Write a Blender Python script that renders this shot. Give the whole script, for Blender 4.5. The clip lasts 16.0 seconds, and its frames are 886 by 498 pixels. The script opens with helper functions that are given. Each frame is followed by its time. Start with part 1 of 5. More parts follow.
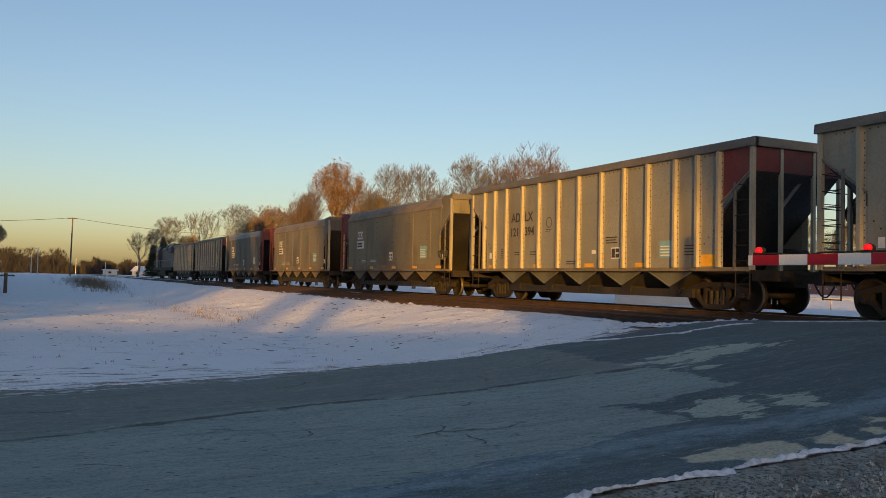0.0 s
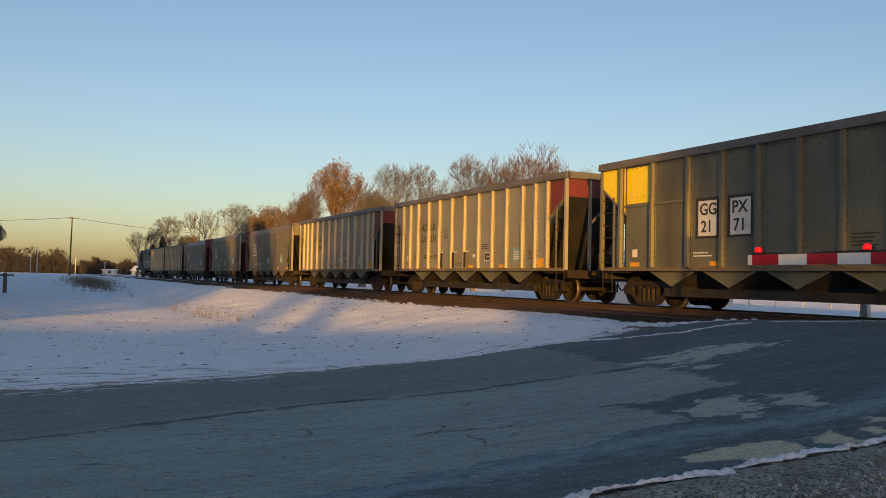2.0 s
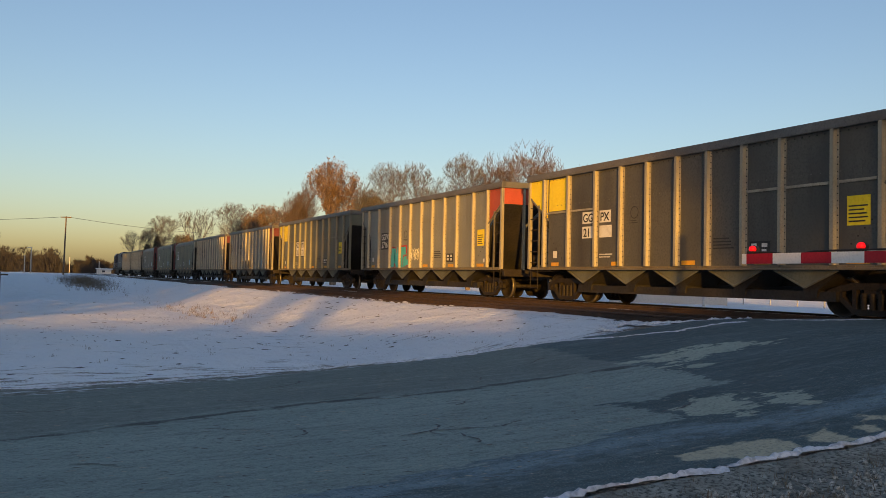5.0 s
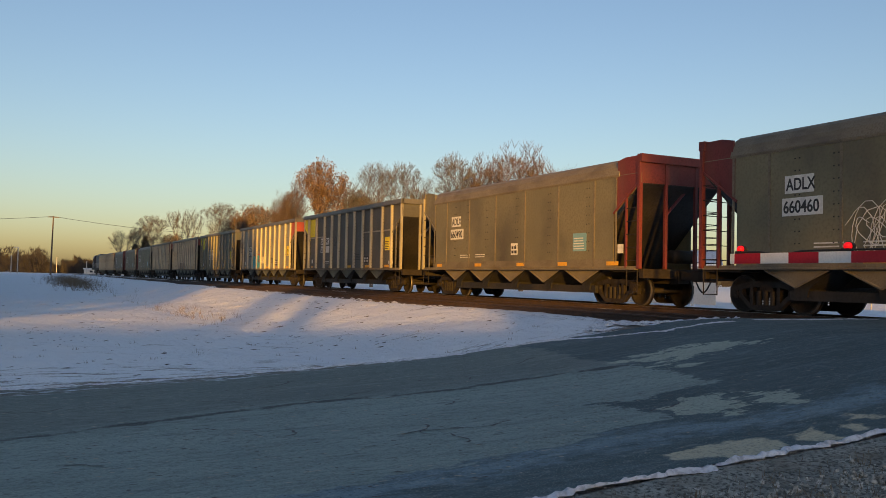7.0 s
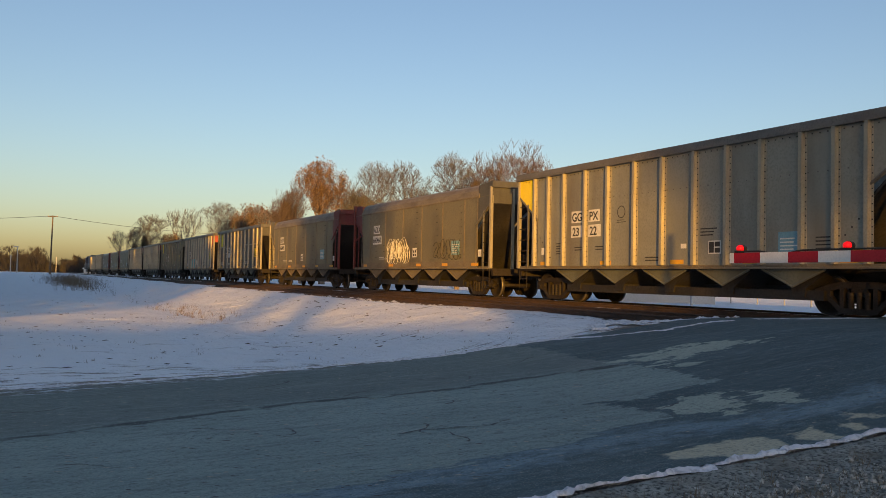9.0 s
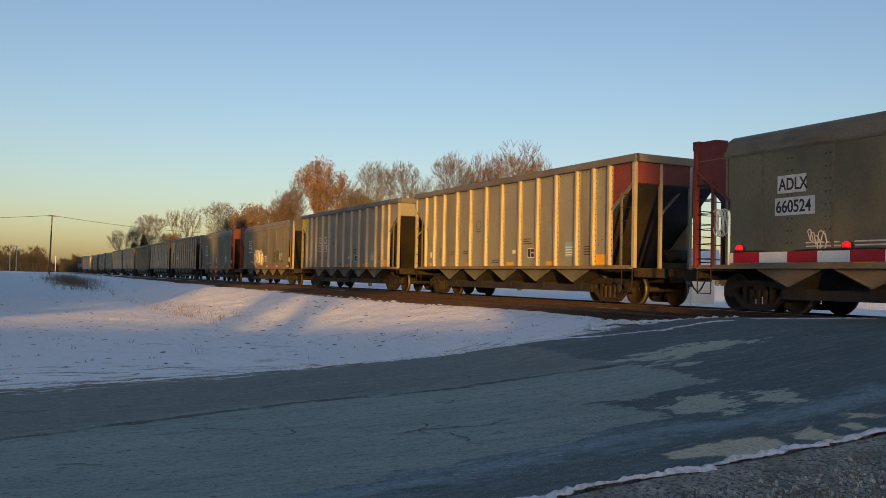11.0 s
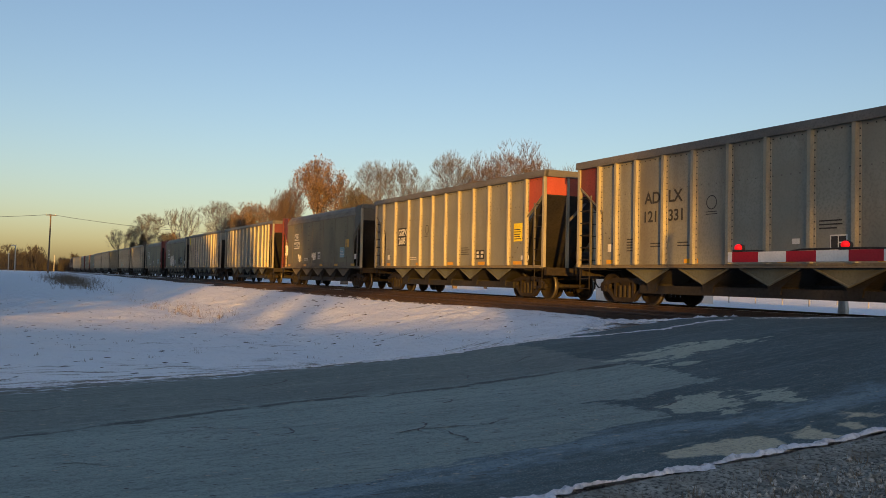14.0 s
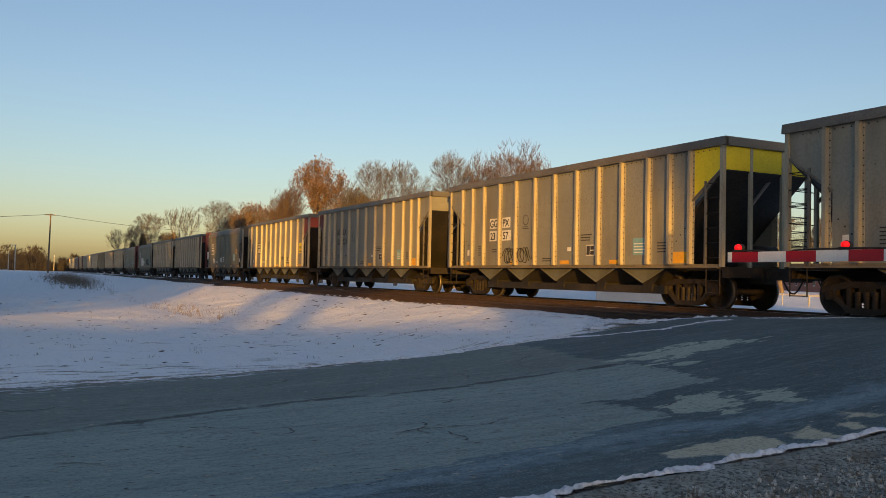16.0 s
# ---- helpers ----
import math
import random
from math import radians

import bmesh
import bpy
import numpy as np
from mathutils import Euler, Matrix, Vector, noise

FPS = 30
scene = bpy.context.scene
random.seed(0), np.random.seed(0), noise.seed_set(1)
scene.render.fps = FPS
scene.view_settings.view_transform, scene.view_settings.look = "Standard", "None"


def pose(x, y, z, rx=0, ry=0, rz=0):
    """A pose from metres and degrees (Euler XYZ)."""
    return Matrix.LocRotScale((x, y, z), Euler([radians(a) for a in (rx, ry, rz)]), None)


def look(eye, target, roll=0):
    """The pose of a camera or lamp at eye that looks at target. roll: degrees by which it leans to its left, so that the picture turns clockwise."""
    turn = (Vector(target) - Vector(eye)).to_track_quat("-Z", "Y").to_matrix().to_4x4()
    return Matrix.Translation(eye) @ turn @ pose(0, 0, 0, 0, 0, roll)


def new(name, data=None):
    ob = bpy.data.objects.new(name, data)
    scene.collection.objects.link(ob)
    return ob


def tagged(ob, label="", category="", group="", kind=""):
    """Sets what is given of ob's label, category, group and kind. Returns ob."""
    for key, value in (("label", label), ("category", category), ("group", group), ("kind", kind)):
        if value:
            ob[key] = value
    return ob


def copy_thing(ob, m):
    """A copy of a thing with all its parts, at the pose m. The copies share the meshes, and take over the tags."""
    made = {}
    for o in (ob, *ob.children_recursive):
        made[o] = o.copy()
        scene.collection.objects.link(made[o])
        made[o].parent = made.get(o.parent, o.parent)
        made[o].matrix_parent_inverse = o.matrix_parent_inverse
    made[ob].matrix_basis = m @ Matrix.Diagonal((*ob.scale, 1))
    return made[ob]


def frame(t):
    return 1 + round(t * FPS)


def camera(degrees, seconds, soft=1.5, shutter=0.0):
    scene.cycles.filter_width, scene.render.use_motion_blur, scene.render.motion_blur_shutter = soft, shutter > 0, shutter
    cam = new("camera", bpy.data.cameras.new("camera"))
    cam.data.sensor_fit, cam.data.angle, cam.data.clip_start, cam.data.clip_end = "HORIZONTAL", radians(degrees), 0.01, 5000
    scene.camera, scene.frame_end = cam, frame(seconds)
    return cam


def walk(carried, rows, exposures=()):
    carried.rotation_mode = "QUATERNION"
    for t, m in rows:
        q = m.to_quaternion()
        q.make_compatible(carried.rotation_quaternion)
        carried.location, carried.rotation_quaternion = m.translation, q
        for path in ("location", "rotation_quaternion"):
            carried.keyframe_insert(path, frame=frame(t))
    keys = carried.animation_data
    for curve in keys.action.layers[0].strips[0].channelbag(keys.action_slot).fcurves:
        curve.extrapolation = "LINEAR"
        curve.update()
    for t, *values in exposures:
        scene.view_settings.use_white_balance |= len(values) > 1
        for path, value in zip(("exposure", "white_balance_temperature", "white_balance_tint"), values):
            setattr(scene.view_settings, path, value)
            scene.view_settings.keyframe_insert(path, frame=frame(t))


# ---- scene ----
EYE = (0.0, 0.0, 0.657)


def aim(heading, pitch, roll):
    a, b = radians(heading), radians(pitch)
    way = Vector((math.sin(a) * math.cos(b), math.cos(a) * math.cos(b), math.sin(b)))
    return look(EYE, Vector(EYE) + way, roll)


cam = camera(55.19, 16.0, 0.8)
walk(cam, [
    (0, aim(25.38, 2.10, 1.27)),
    (1, aim(25.40, 2.08, 1.27)),
    (2, aim(25.41, 2.08, 1.27)),
    (3, aim(25.38, 2.07, 1.26)),
    (4, aim(25.38, 2.03, 1.25)),
    (6.5, aim(26.45, 2.04, 1.20)),
    (7.5, aim(26.475, 2.03, 1.20)),
    (9, aim(26.50, 1.99, 1.19)),
    (11.5, aim(26.56, 1.97, 1.21)),
    (12.5, aim(26.595, 1.97, 1.19)),
    (14, aim(26.615, 1.925, 1.23)),
    (16, aim(26.62, 1.92, 1.25)),
], exposures=[(0, 1.13, 6450, 21), (16, 1.13, 6450, 21)])

# ---- light ----
SUN_HEADING, SUN_HEIGHT = 205.5, 5.5  # degrees clockwise from +y, degrees above the ground
sky_world = bpy.data.worlds.new("evening_sky")
scene.world = sky_world
sky_world.use_nodes = True
sky_nodes = sky_world.node_tree
sky_tex = sky_nodes.nodes.new("ShaderNodeTexSky")
sky_tex.sky_type, sky_tex.sun_disc = "NISHITA", False
sky_tex.sun_elevation, sky_tex.sun_rotation = radians(SUN_HEIGHT), radians(SUN_HEADING)
sky_tex.air_density, sky_tex.dust_density, sky_tex.ozone_density = 1.0, 1.2, 1.9
sky_nodes.links.new(sky_tex.outputs[0], sky_nodes.nodes["Background"].inputs[0])
sky_nodes.nodes["Background"].inputs[1].default_value = 0.100

sun = new("sun", bpy.data.lights.new("sun", "SUN"))
sun.data.energy, sun.data.angle, sun.data.color = 3.15, radians(0.55), (1.0, 0.50, 0.055)
a, b = radians(SUN_HEADING), radians(SUN_HEIGHT)
sun_way = Vector((math.sin(a) * math.cos(b), math.cos(a) * math.cos(b), math.sin(b)))
sun.matrix_world = look(sun_way * 300, (0, 0, 0))


# ---- materials ----
def surface(name, base, other, rough=0.7, metal=0.0, scale=3.0, fine=40.0, bump=0.15, stain=None, stain_amount=0.5,
            stain_scale=(1.0, 1.0, 1.0), spread=0.0, spec=0.4, grain=0.94):
    """Two-tone grain, an optional stain with a stretched shape, and fine relief."""
    m = bpy.data.materials.new(name)
    m.use_nodes = True
    n, l = m.node_tree.nodes, m.node_tree.links
    p = n["Principled BSDF"]
    co = n.new("ShaderNodeTexCoord")

    def noise_at(sc, detail, stretch=None):
        t = n.new("ShaderNodeTexNoise")
        t.inputs["Scale"].default_value, t.inputs["Detail"].default_value = sc, detail
        if stretch:
            mp = n.new("ShaderNodeMapping")
            mp.inputs["Scale"].default_value = stretch
            l.new(co.outputs["Object"], mp.inputs["Vector"])
            l.new(mp.outputs[0], t.inputs["Vector"])
        else:
            l.new(co.outputs["Object"], t.inputs["Vector"])
        return t

    def ramp(src, lo, hi):
        r = n.new("ShaderNodeMapRange")
        r.inputs["From Min"].default_value, r.inputs["From Max"].default_value = lo, hi
        l.new(src, r.inputs["Value"])
        return r.outputs[0]

    def mix(fac, a, b):
        x = n.new("ShaderNodeMix")
        x.data_type = "RGBA"
        if isinstance(fac, float):
            x.inputs[0].default_value = fac
        else:
            l.new(fac, x.inputs[0])
        for value, socket in ((a, x.inputs[6]), (b, x.inputs[7])):
            if isinstance(value, tuple):
                socket.default_value = (*value, 1)
            else:
                l.new(value, socket)
        return x.outputs[2]

    big, small = noise_at(scale, 5), noise_at(fine, 3)
    col = mix(ramp(big.outputs["Fac"], 0.3, 0.7), base, other)
    dark = tuple(c * grain for c in base)
    col = mix(ramp(small.outputs["Fac"], 0.46, 0.66), col, dark)
    if stain:
        s = noise_at(1.0, 6, stain_scale)
        f = n.new("ShaderNodeMath")
        f.operation = "MULTIPLY"
        l.new(ramp(s.outputs["Fac"], 0.48, 0.72), f.inputs[0])
        f.inputs[1].default_value = stain_amount
        col = mix(f.outputs[0], col, stain)
    if spread:
        info = n.new("ShaderNodeObjectInfo")
        hsv = n.new("ShaderNodeHueSaturation")
        v = n.new("ShaderNodeMapRange")
        v.inputs["To Min"].default_value, v.inputs["To Max"].default_value = 1 - spread, 1 + spread
        l.new(info.outputs["Random"], v.inputs["Value"])
        l.new(v.outputs[0], hsv.inputs["Value"])
        l.new(col, hsv.inputs["Color"])
        col = hsv.outputs[0]
    l.new(col, p.inputs["Base Color"])
    rr = n.new("ShaderNodeMapRange")
    rr.inputs["To Min"].default_value, rr.inputs["To Max"].default_value = max(0.05, rough - 0.12), min(1.0, rough + 0.12)
    l.new(small.outputs["Fac"], rr.inputs["Value"])
    l.new(rr.outputs[0], p.inputs["Roughness"])
    p.inputs["Metallic"].default_value = metal
    p.inputs["Specular IOR Level"].default_value = spec
    if bump:
        bn = n.new("ShaderNodeBump")
        bn.inputs["Strength"].default_value, bn.inputs["Distance"].default_value = bump, 0.02
        l.new(small.outputs["Fac"], bn.inputs["Height"])
        l.new(bn.outputs[0], p.inputs["Normal"])
    return m


def glow(name, colour, strength):
    m = bpy.data.materials.new(name)
    m.use_nodes = True
    p = m.node_tree.nodes["Principled BSDF"]
    p.inputs["Base Color"].default_value = (*colour, 1)
    p.inputs["Emission Color"].default_value = (*colour, 1)
    p.inputs["Emission Strength"].default_value = strength
    return m


class Weave:
    """Short hand for building one node material."""

    def __init__(self, name):
        self.m = bpy.data.materials.new(name)
        self.m.use_nodes = True
        self.n, self.l = self.m.node_tree.nodes, self.m.node_tree.links
        self.p = self.n["Principled BSDF"]
        self.co = self.n.new("ShaderNodeTexCoord").outputs["Object"]

    def put(self, value, socket):
        if isinstance(value, (int, float)):
            socket.default_value = value
        elif isinstance(value, tuple):
            socket.default_value = (*value, 1)
        else:
            self.l.new(value, socket)

    def noise(self, stretch, detail=5.0, rough=0.55):
        mp, t = self.n.new("ShaderNodeMapping"), self.n.new("ShaderNodeTexNoise")
        mp.inputs["Scale"].default_value = stretch
        self.l.new(self.co, mp.inputs["Vector"])
        self.l.new(mp.outputs[0], t.inputs["Vector"])
        t.inputs["Scale"].default_value, t.inputs["Detail"].default_value, t.inputs["Roughness"].default_value = 1.0, detail, rough
        return t.outputs["Fac"]

    def field(self, name):
        at = self.n.new("ShaderNodeAttribute")
        at.attribute_name = name
        return at.outputs["Fac"]

    def calc(self, how, a, b):
        x = self.n.new("ShaderNodeMath")
        x.operation = how
        self.put(a, x.inputs[0]), self.put(b, x.inputs[1])
        return x.outputs[0]

    def span(self, v, lo, hi, to0=0.0, to1=1.0):
        r = self.n.new("ShaderNodeMapRange")
        r.inputs[1].default_value, r.inputs[2].default_value, r.inputs[3].default_value, r.inputs[4].default_value = lo, hi, to0, to1
        self.l.new(v, r.inputs[0])
        return r.outputs[0]

    def mix(self, fac, a, b, blend="MIX"):
        x = self.n.new("ShaderNodeMix")
        x.data_type, x.blend_type = "RGBA", blend
        self.put(fac, x.inputs[0]), self.put(a, x.inputs[6]), self.put(b, x.inputs[7])
        return x.outputs[2]

    def bump(self, height, strength, distance, below=None):
        b = self.n.new("ShaderNodeBump")
        b.inputs["Strength"].default_value, b.inputs["Distance"].default_value = strength, distance
        self.l.new(height, b.inputs["Height"])
        if below:
            self.l.new(below, b.inputs["Normal"])
        return b.outputs[0]

    def done(self, colour, rough, normal, spec):
        self.put(colour, self.p.inputs["Base Color"]), self.put(rough, self.p.inputs["Roughness"])
        self.l.new(normal, self.p.inputs["Normal"])
        self.p.inputs["Specular IOR Level"].default_value = spec
        return self.m


def road_top():
    """Old grey asphalt, dark newer asphalt with torn edges, worn islands, sand, dried salt and an open seam."""
    w = Weave("worn_road")
    torn = w.calc("SUBTRACT", w.noise((2.2, 5.5, 1), 9, 0.68), 0.5)
    fine = w.noise((70, 70, 70), 4, 0.7)
    stones = w.noise((24, 34, 24), 6, 0.75)
    big = w.noise((0.35, 1.3, 1), 6)
    streak = w.noise((0.8, 9, 1), 7, 0.65)

    def mask(field, amp, lo=-0.015, hi=0.02):
        return w.span(w.calc("ADD", w.field(field), w.calc("MULTIPLY", torn, amp)), lo, hi)
    old = w.mix(w.span(big, 0.3, 0.7), (0.250, 0.333, 0.311), (0.342, 0.439, 0.402))
    old = w.mix(w.calc("MULTIPLY", w.span(w.field("lane"), -0.1, 0.35), 0.75), old, (0.171, 0.204, 0.188))
    old = w.mix(w.span(streak, 0.52, 0.75, 0, 0.6), old, (0.159, 0.199, 0.198))
    old = w.mix(w.span(streak, 0.47, 0.28, 0, 0.35), old, (0.413, 0.508, 0.471))
    tar = w.mix(w.span(big, 0.3, 0.7), (0.073, 0.115, 0.123), (0.121, 0.180, 0.189))
    tar = w.mix(w.span(streak, 0.5, 0.72, 0, 0.55), tar, (0.195, 0.270, 0.279))
    salt = w.calc("MULTIPLY", mask("salt", 1.3, -0.12, 0.16), w.span(stones, 0.36, 0.56))
    tar = w.mix(w.calc("MULTIPLY", salt, 0.95), tar, (0.293, 0.434, 0.504))
    worn = w.mix(w.span(big, 0.3, 0.7), (0.396, 0.463, 0.383), (0.520, 0.595, 0.481))
    tar = w.mix(mask("worn", 1.5), tar, worn)
    col = w.mix(mask("tar", 0.95), old, tar)
    col = w.mix(mask("sand", 0.5, -0.02, 0.03), col, (0.657, 0.612, 0.435))
    col = w.mix(w.calc("MULTIPLY", mask("seam", 0.42, -0.02, 0.02), 0.95), col, (0.079, 0.088, 0.089))
    dirt = w.mix(w.span(stones, 0.42, 0.56), (0.107, 0.108, 0.092), (0.316, 0.330, 0.294))
    dirt = w.mix(w.span(w.noise((3, 9, 1), 8, 0.7), 0.52, 0.58), dirt, (0.688, 0.783, 0.828))
    col = w.mix(mask("verge", 1.0, -0.05, 0.05), col, dirt)
    col = w.mix(w.span(stones, 0.49, 0.66, 0, 0.62), col, (0.093, 0.103, 0.100))
    col = w.mix(w.span(fine, 0.46, 0.32, 0, 0.5), col, (0.577, 0.628, 0.588))
    blotch = w.noise((5, 14, 5), 10, 0.8)
    col = w.mix(w.span(blotch, 0.53, 0.70, 0, 0.7), col, (0.077, 0.080, 0.077))
    col = w.mix(w.span(blotch, 0.46, 0.32, 0, 0.4), col, (0.515, 0.530, 0.490))
    normal = w.bump(fine, 0.8, 0.012, w.bump(stones, 0.7, 0.02))
    return w.done(col, w.span(fine, 0.3, 0.7, 0.7, 0.95), normal, 0.25)


def snow_field():
    """Thin wind-packed snow, with soil and grass stubble showing where it is thin."""
    w = Weave("snow")
    lump, small, grit = w.noise((1.3, 1.0, 1), 6), w.noise((7, 5, 7), 5, 0.6), w.noise((32, 20, 32), 4, 0.7)
    col = w.mix(w.span(lump, 0.3, 0.7), (0.88, 0.92, 0.96), (0.92, 0.94, 0.96))
    col = w.mix(w.span(small, 0.58, 0.76, 0, 0.2), col, (0.60, 0.60, 0.60))
    thin = w.calc("ADD", w.calc("MULTIPLY", w.noise((0.9, 4.2, 1), 8, 0.68), 0.75), w.calc("MULTIPLY", grit, 0.25))
    thin = w.calc("ADD", thin, w.field("thin"))
    col = w.mix(w.span(thin, 0.60, 0.68), col, w.mix(w.span(grit, 0.4, 0.6), (0.085, 0.072, 0.058), (0.24, 0.20, 0.15)))
    normal = w.bump(grit, 0.6, 0.03, w.bump(small, 1.0, 0.08, w.bump(lump, 0.8, 0.3)))
    return w.done(col, 0.6, normal, 0.3)


ROAD_TOP = road_top()
SNOW = snow_field()
SNOW_CLEAN = surface("packed_snow", (0.76, 0.78, 0.82), (0.86, 0.87, 0.89), 0.6, grain=0.7, scale=3, fine=24, bump=0.7, stain=(0.4, 0.38, 0.36),
                     stain_amount=0.4, stain_scale=(2, 5, 4))
PALE = surface("pale_worn_asphalt", (0.50, 0.46, 0.37), (0.59, 0.54, 0.435), 0.9, scale=1.5, fine=55, bump=0.8, grain=0.6, spec=0.2)
SEAL = surface("crack_sealer", (0.06, 0.06, 0.06), (0.10, 0.10, 0.10), 0.6, scale=4, fine=60)
GRAVEL = surface("gravel", (0.17, 0.175, 0.15), (0.44, 0.44, 0.38), 0.95, grain=0.35, scale=5, fine=30, bump=1.0, stain=(0.20, 0.17, 0.12),
                 stain_amount=0.5, stain_scale=(3, 3, 3))
STONE = surface("gravel_stone", (0.16, 0.165, 0.15), (0.80, 0.79, 0.72), 0.9, grain=0.7, scale=22, fine=40, spread=0.3)
BALLAST = surface("rusty_ballast", (0.028, 0.021, 0.016), (0.056, 0.041, 0.030), 0.95, grain=0.7, scale=2.5, fine=14, bump=1.0,
                  stain=(0.055, 0.045, 0.04), stain_amount=0.7, stain_scale=(1.5, 0.6, 1))
TIE = surface("tie_wood", (0.042, 0.033, 0.027), (0.078, 0.06, 0.047), 0.9, grain=0.7, scale=3, fine=30, bump=0.7, spread=0.3)
RAIL = surface("rusty_rail", (0.045, 0.029, 0.021), (0.085, 0.052, 0.034), 0.65, grain=0.7, scale=4, fine=50, spec=0.4)
RAIL_TOP = surface("polished_rail", (0.38, 0.36, 0.34), (0.48, 0.46, 0.44), 0.3, 0.9, scale=4, fine=40, bump=0.02)
CONCRETE = surface("crossing_panel", (0.12, 0.115, 0.11), (0.17, 0.165, 0.155), 0.85, grain=0.7, scale=2, fine=40, bump=0.4, stain=(0.05, 0.05, 0.05),
                   stain_amount=0.6, stain_scale=(1, 1, 1))
STRAW = surface("dry_grass", (0.15, 0.115, 0.075), (0.23, 0.18, 0.115), 0.9, scale=2, fine=20, bump=0)
CLOD = surface("bare_soil", (0.06, 0.048, 0.038), (0.11, 0.09, 0.07), 0.95, grain=0.7, scale=4, fine=30, bump=0.6)
BARK = surface("bark", (0.16, 0.125, 0.095), (0.26, 0.21, 0.165), 0.9, grain=0.7, scale=3, fine=20, bump=0.5)
TWIG = surface("pale_twigs", (0.092, 0.084, 0.070), (0.132, 0.118, 0.098), 0.9, scale=0.5, fine=8, bump=0)
RED_TWIG = surface("reddish_budding_twigs", (0.100, 0.074, 0.058), (0.142, 0.102, 0.078), 0.9, scale=0.5, fine=8, bump=0)
RUST_LEAF = surface("rusty_dead_leaves", (0.155, 0.098, 0.060), (0.205, 0.132, 0.080), 0.85, scale=0.4, fine=5, bump=0)
NEEDLE = surface("dark_evergreen", (0.045, 0.06, 0.03), (0.085, 0.08, 0.04), 0.9, scale=0.5, fine=6, bump=0)
WOODS = surface("far_woods", (0.030, 0.029, 0.028), (0.050, 0.045, 0.040), 0.95, scale=0.15, fine=2.5, bump=0)

HULL = surface("weathered_grey_hull", (0.225, 0.228, 0.195), (0.29, 0.292, 0.25), 0.5, 0.15, scale=0.7, fine=18, bump=0.015,
               stain=(0.13, 0.105, 0.075), grain=0.975, stain_amount=0.6, stain_scale=(2.0, 1.1, 0.22), spec=0.5)
HULL_BROWN = surface("grimy_olive_hull", (0.162, 0.148, 0.090), (0.208, 0.188, 0.115), 0.55, 0.1, scale=0.6, fine=16, bump=0.015,
                     stain=(0.07, 0.06, 0.048), grain=0.975, stain_amount=0.8, stain_scale=(1.5, 0.5, 0.35), spec=0.5)
HULL_DARK = surface("sooty_dark_hull", (0.086, 0.084, 0.073), (0.125, 0.120, 0.102), 0.5, 0.15, scale=0.7, fine=18, bump=0.015,
                    stain=(0.05, 0.045, 0.04), grain=0.975, stain_amount=0.7, stain_scale=(2.0, 1.1, 0.25), spec=0.5)
HULL_GREEN = surface("grimy_green_grey_hull", (0.122, 0.128, 0.094), (0.168, 0.172, 0.130), 0.5, 0.15, scale=0.7, fine=18, bump=0.015,
                     stain=(0.062, 0.056, 0.045), grain=0.975, stain_amount=0.7, stain_scale=(2.0, 1.1, 0.25), spec=0.5)
RIB_GREEN = surface("grimy_green_grey_rib", (0.155, 0.15, 0.112), (0.205, 0.198, 0.15), 0.45, 0.2, scale=2, fine=25, bump=0.08,
                    stain=(0.09, 0.072, 0.055), grain=0.975, stain_amount=0.6, stain_scale=(3, 3, 0.8), spec=0.5)
RIB = surface("galvanised_rib", (0.33, 0.305, 0.235), (0.42, 0.385, 0.30), 0.42, 0.2, scale=2, fine=25, bump=0.08,
              stain=(0.14, 0.11, 0.085), grain=0.975, stain_amount=0.5, stain_scale=(3, 3, 0.8), spec=0.5)
CHORD = surface("grey_top_chord", (0.125, 0.12, 0.108), (0.18, 0.17, 0.15), 0.5, 0.2, scale=1, fine=20, stain=(0.09, 0.075, 0.06),
                grain=0.975, stain_amount=0.5, stain_scale=(2, 0.5, 2))
SILL = surface("dusty_side_sill", (0.165, 0.14, 0.098), (0.22, 0.19, 0.135), 0.6, 0.1, scale=1.2, fine=25, stain=(0.10, 0.08, 0.06),
               stain_amount=0.7, stain_scale=(2, 1.2, 3))
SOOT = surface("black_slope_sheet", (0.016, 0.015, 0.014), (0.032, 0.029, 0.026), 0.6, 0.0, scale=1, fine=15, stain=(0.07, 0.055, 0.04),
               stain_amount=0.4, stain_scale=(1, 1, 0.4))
GRIME = surface("grimy_running_gear", (0.018, 0.014, 0.011), (0.036, 0.027, 0.020), 0.7, 0.2, grain=0.7, scale=4, fine=30, bump=0.3,
                stain=(0.035, 0.03, 0.026), stain_amount=0.6, stain_scale=(3, 3, 3))
TREAD = surface("polished_wheel_tread", (0.11, 0.10, 0.092), (0.17, 0.158, 0.145), 0.45, 0.5, scale=4, fine=40, bump=0.02)
RED_END = surface("faded_red_paint", (0.125, 0.026, 0.025), (0.170, 0.036, 0.032), 0.55, scale=1.5, fine=20, bump=0.08,
                  stain=(0.12, 0.06, 0.045), stain_amount=0.6, stain_scale=(1.5, 1.5, 0.5))
ORANGE_END = surface("orange_red_paint", (0.36, 0.065, 0.038), (0.43, 0.085, 0.046), 0.55, scale=1.5, fine=20, bump=0.08,
                     stain=(0.16, 0.08, 0.05), stain_amount=0.5, stain_scale=(1.5, 1.5, 0.5))
YELLOW_END = surface("safety_yellow_paint", (0.80, 0.62, 0.015), (0.86, 0.68, 0.02), 0.55, scale=1.5, fine=20, bump=0.05,
                     stain=(0.35, 0.27, 0.06), stain_amount=0.2, stain_scale=(1.5, 1.5, 0.5))
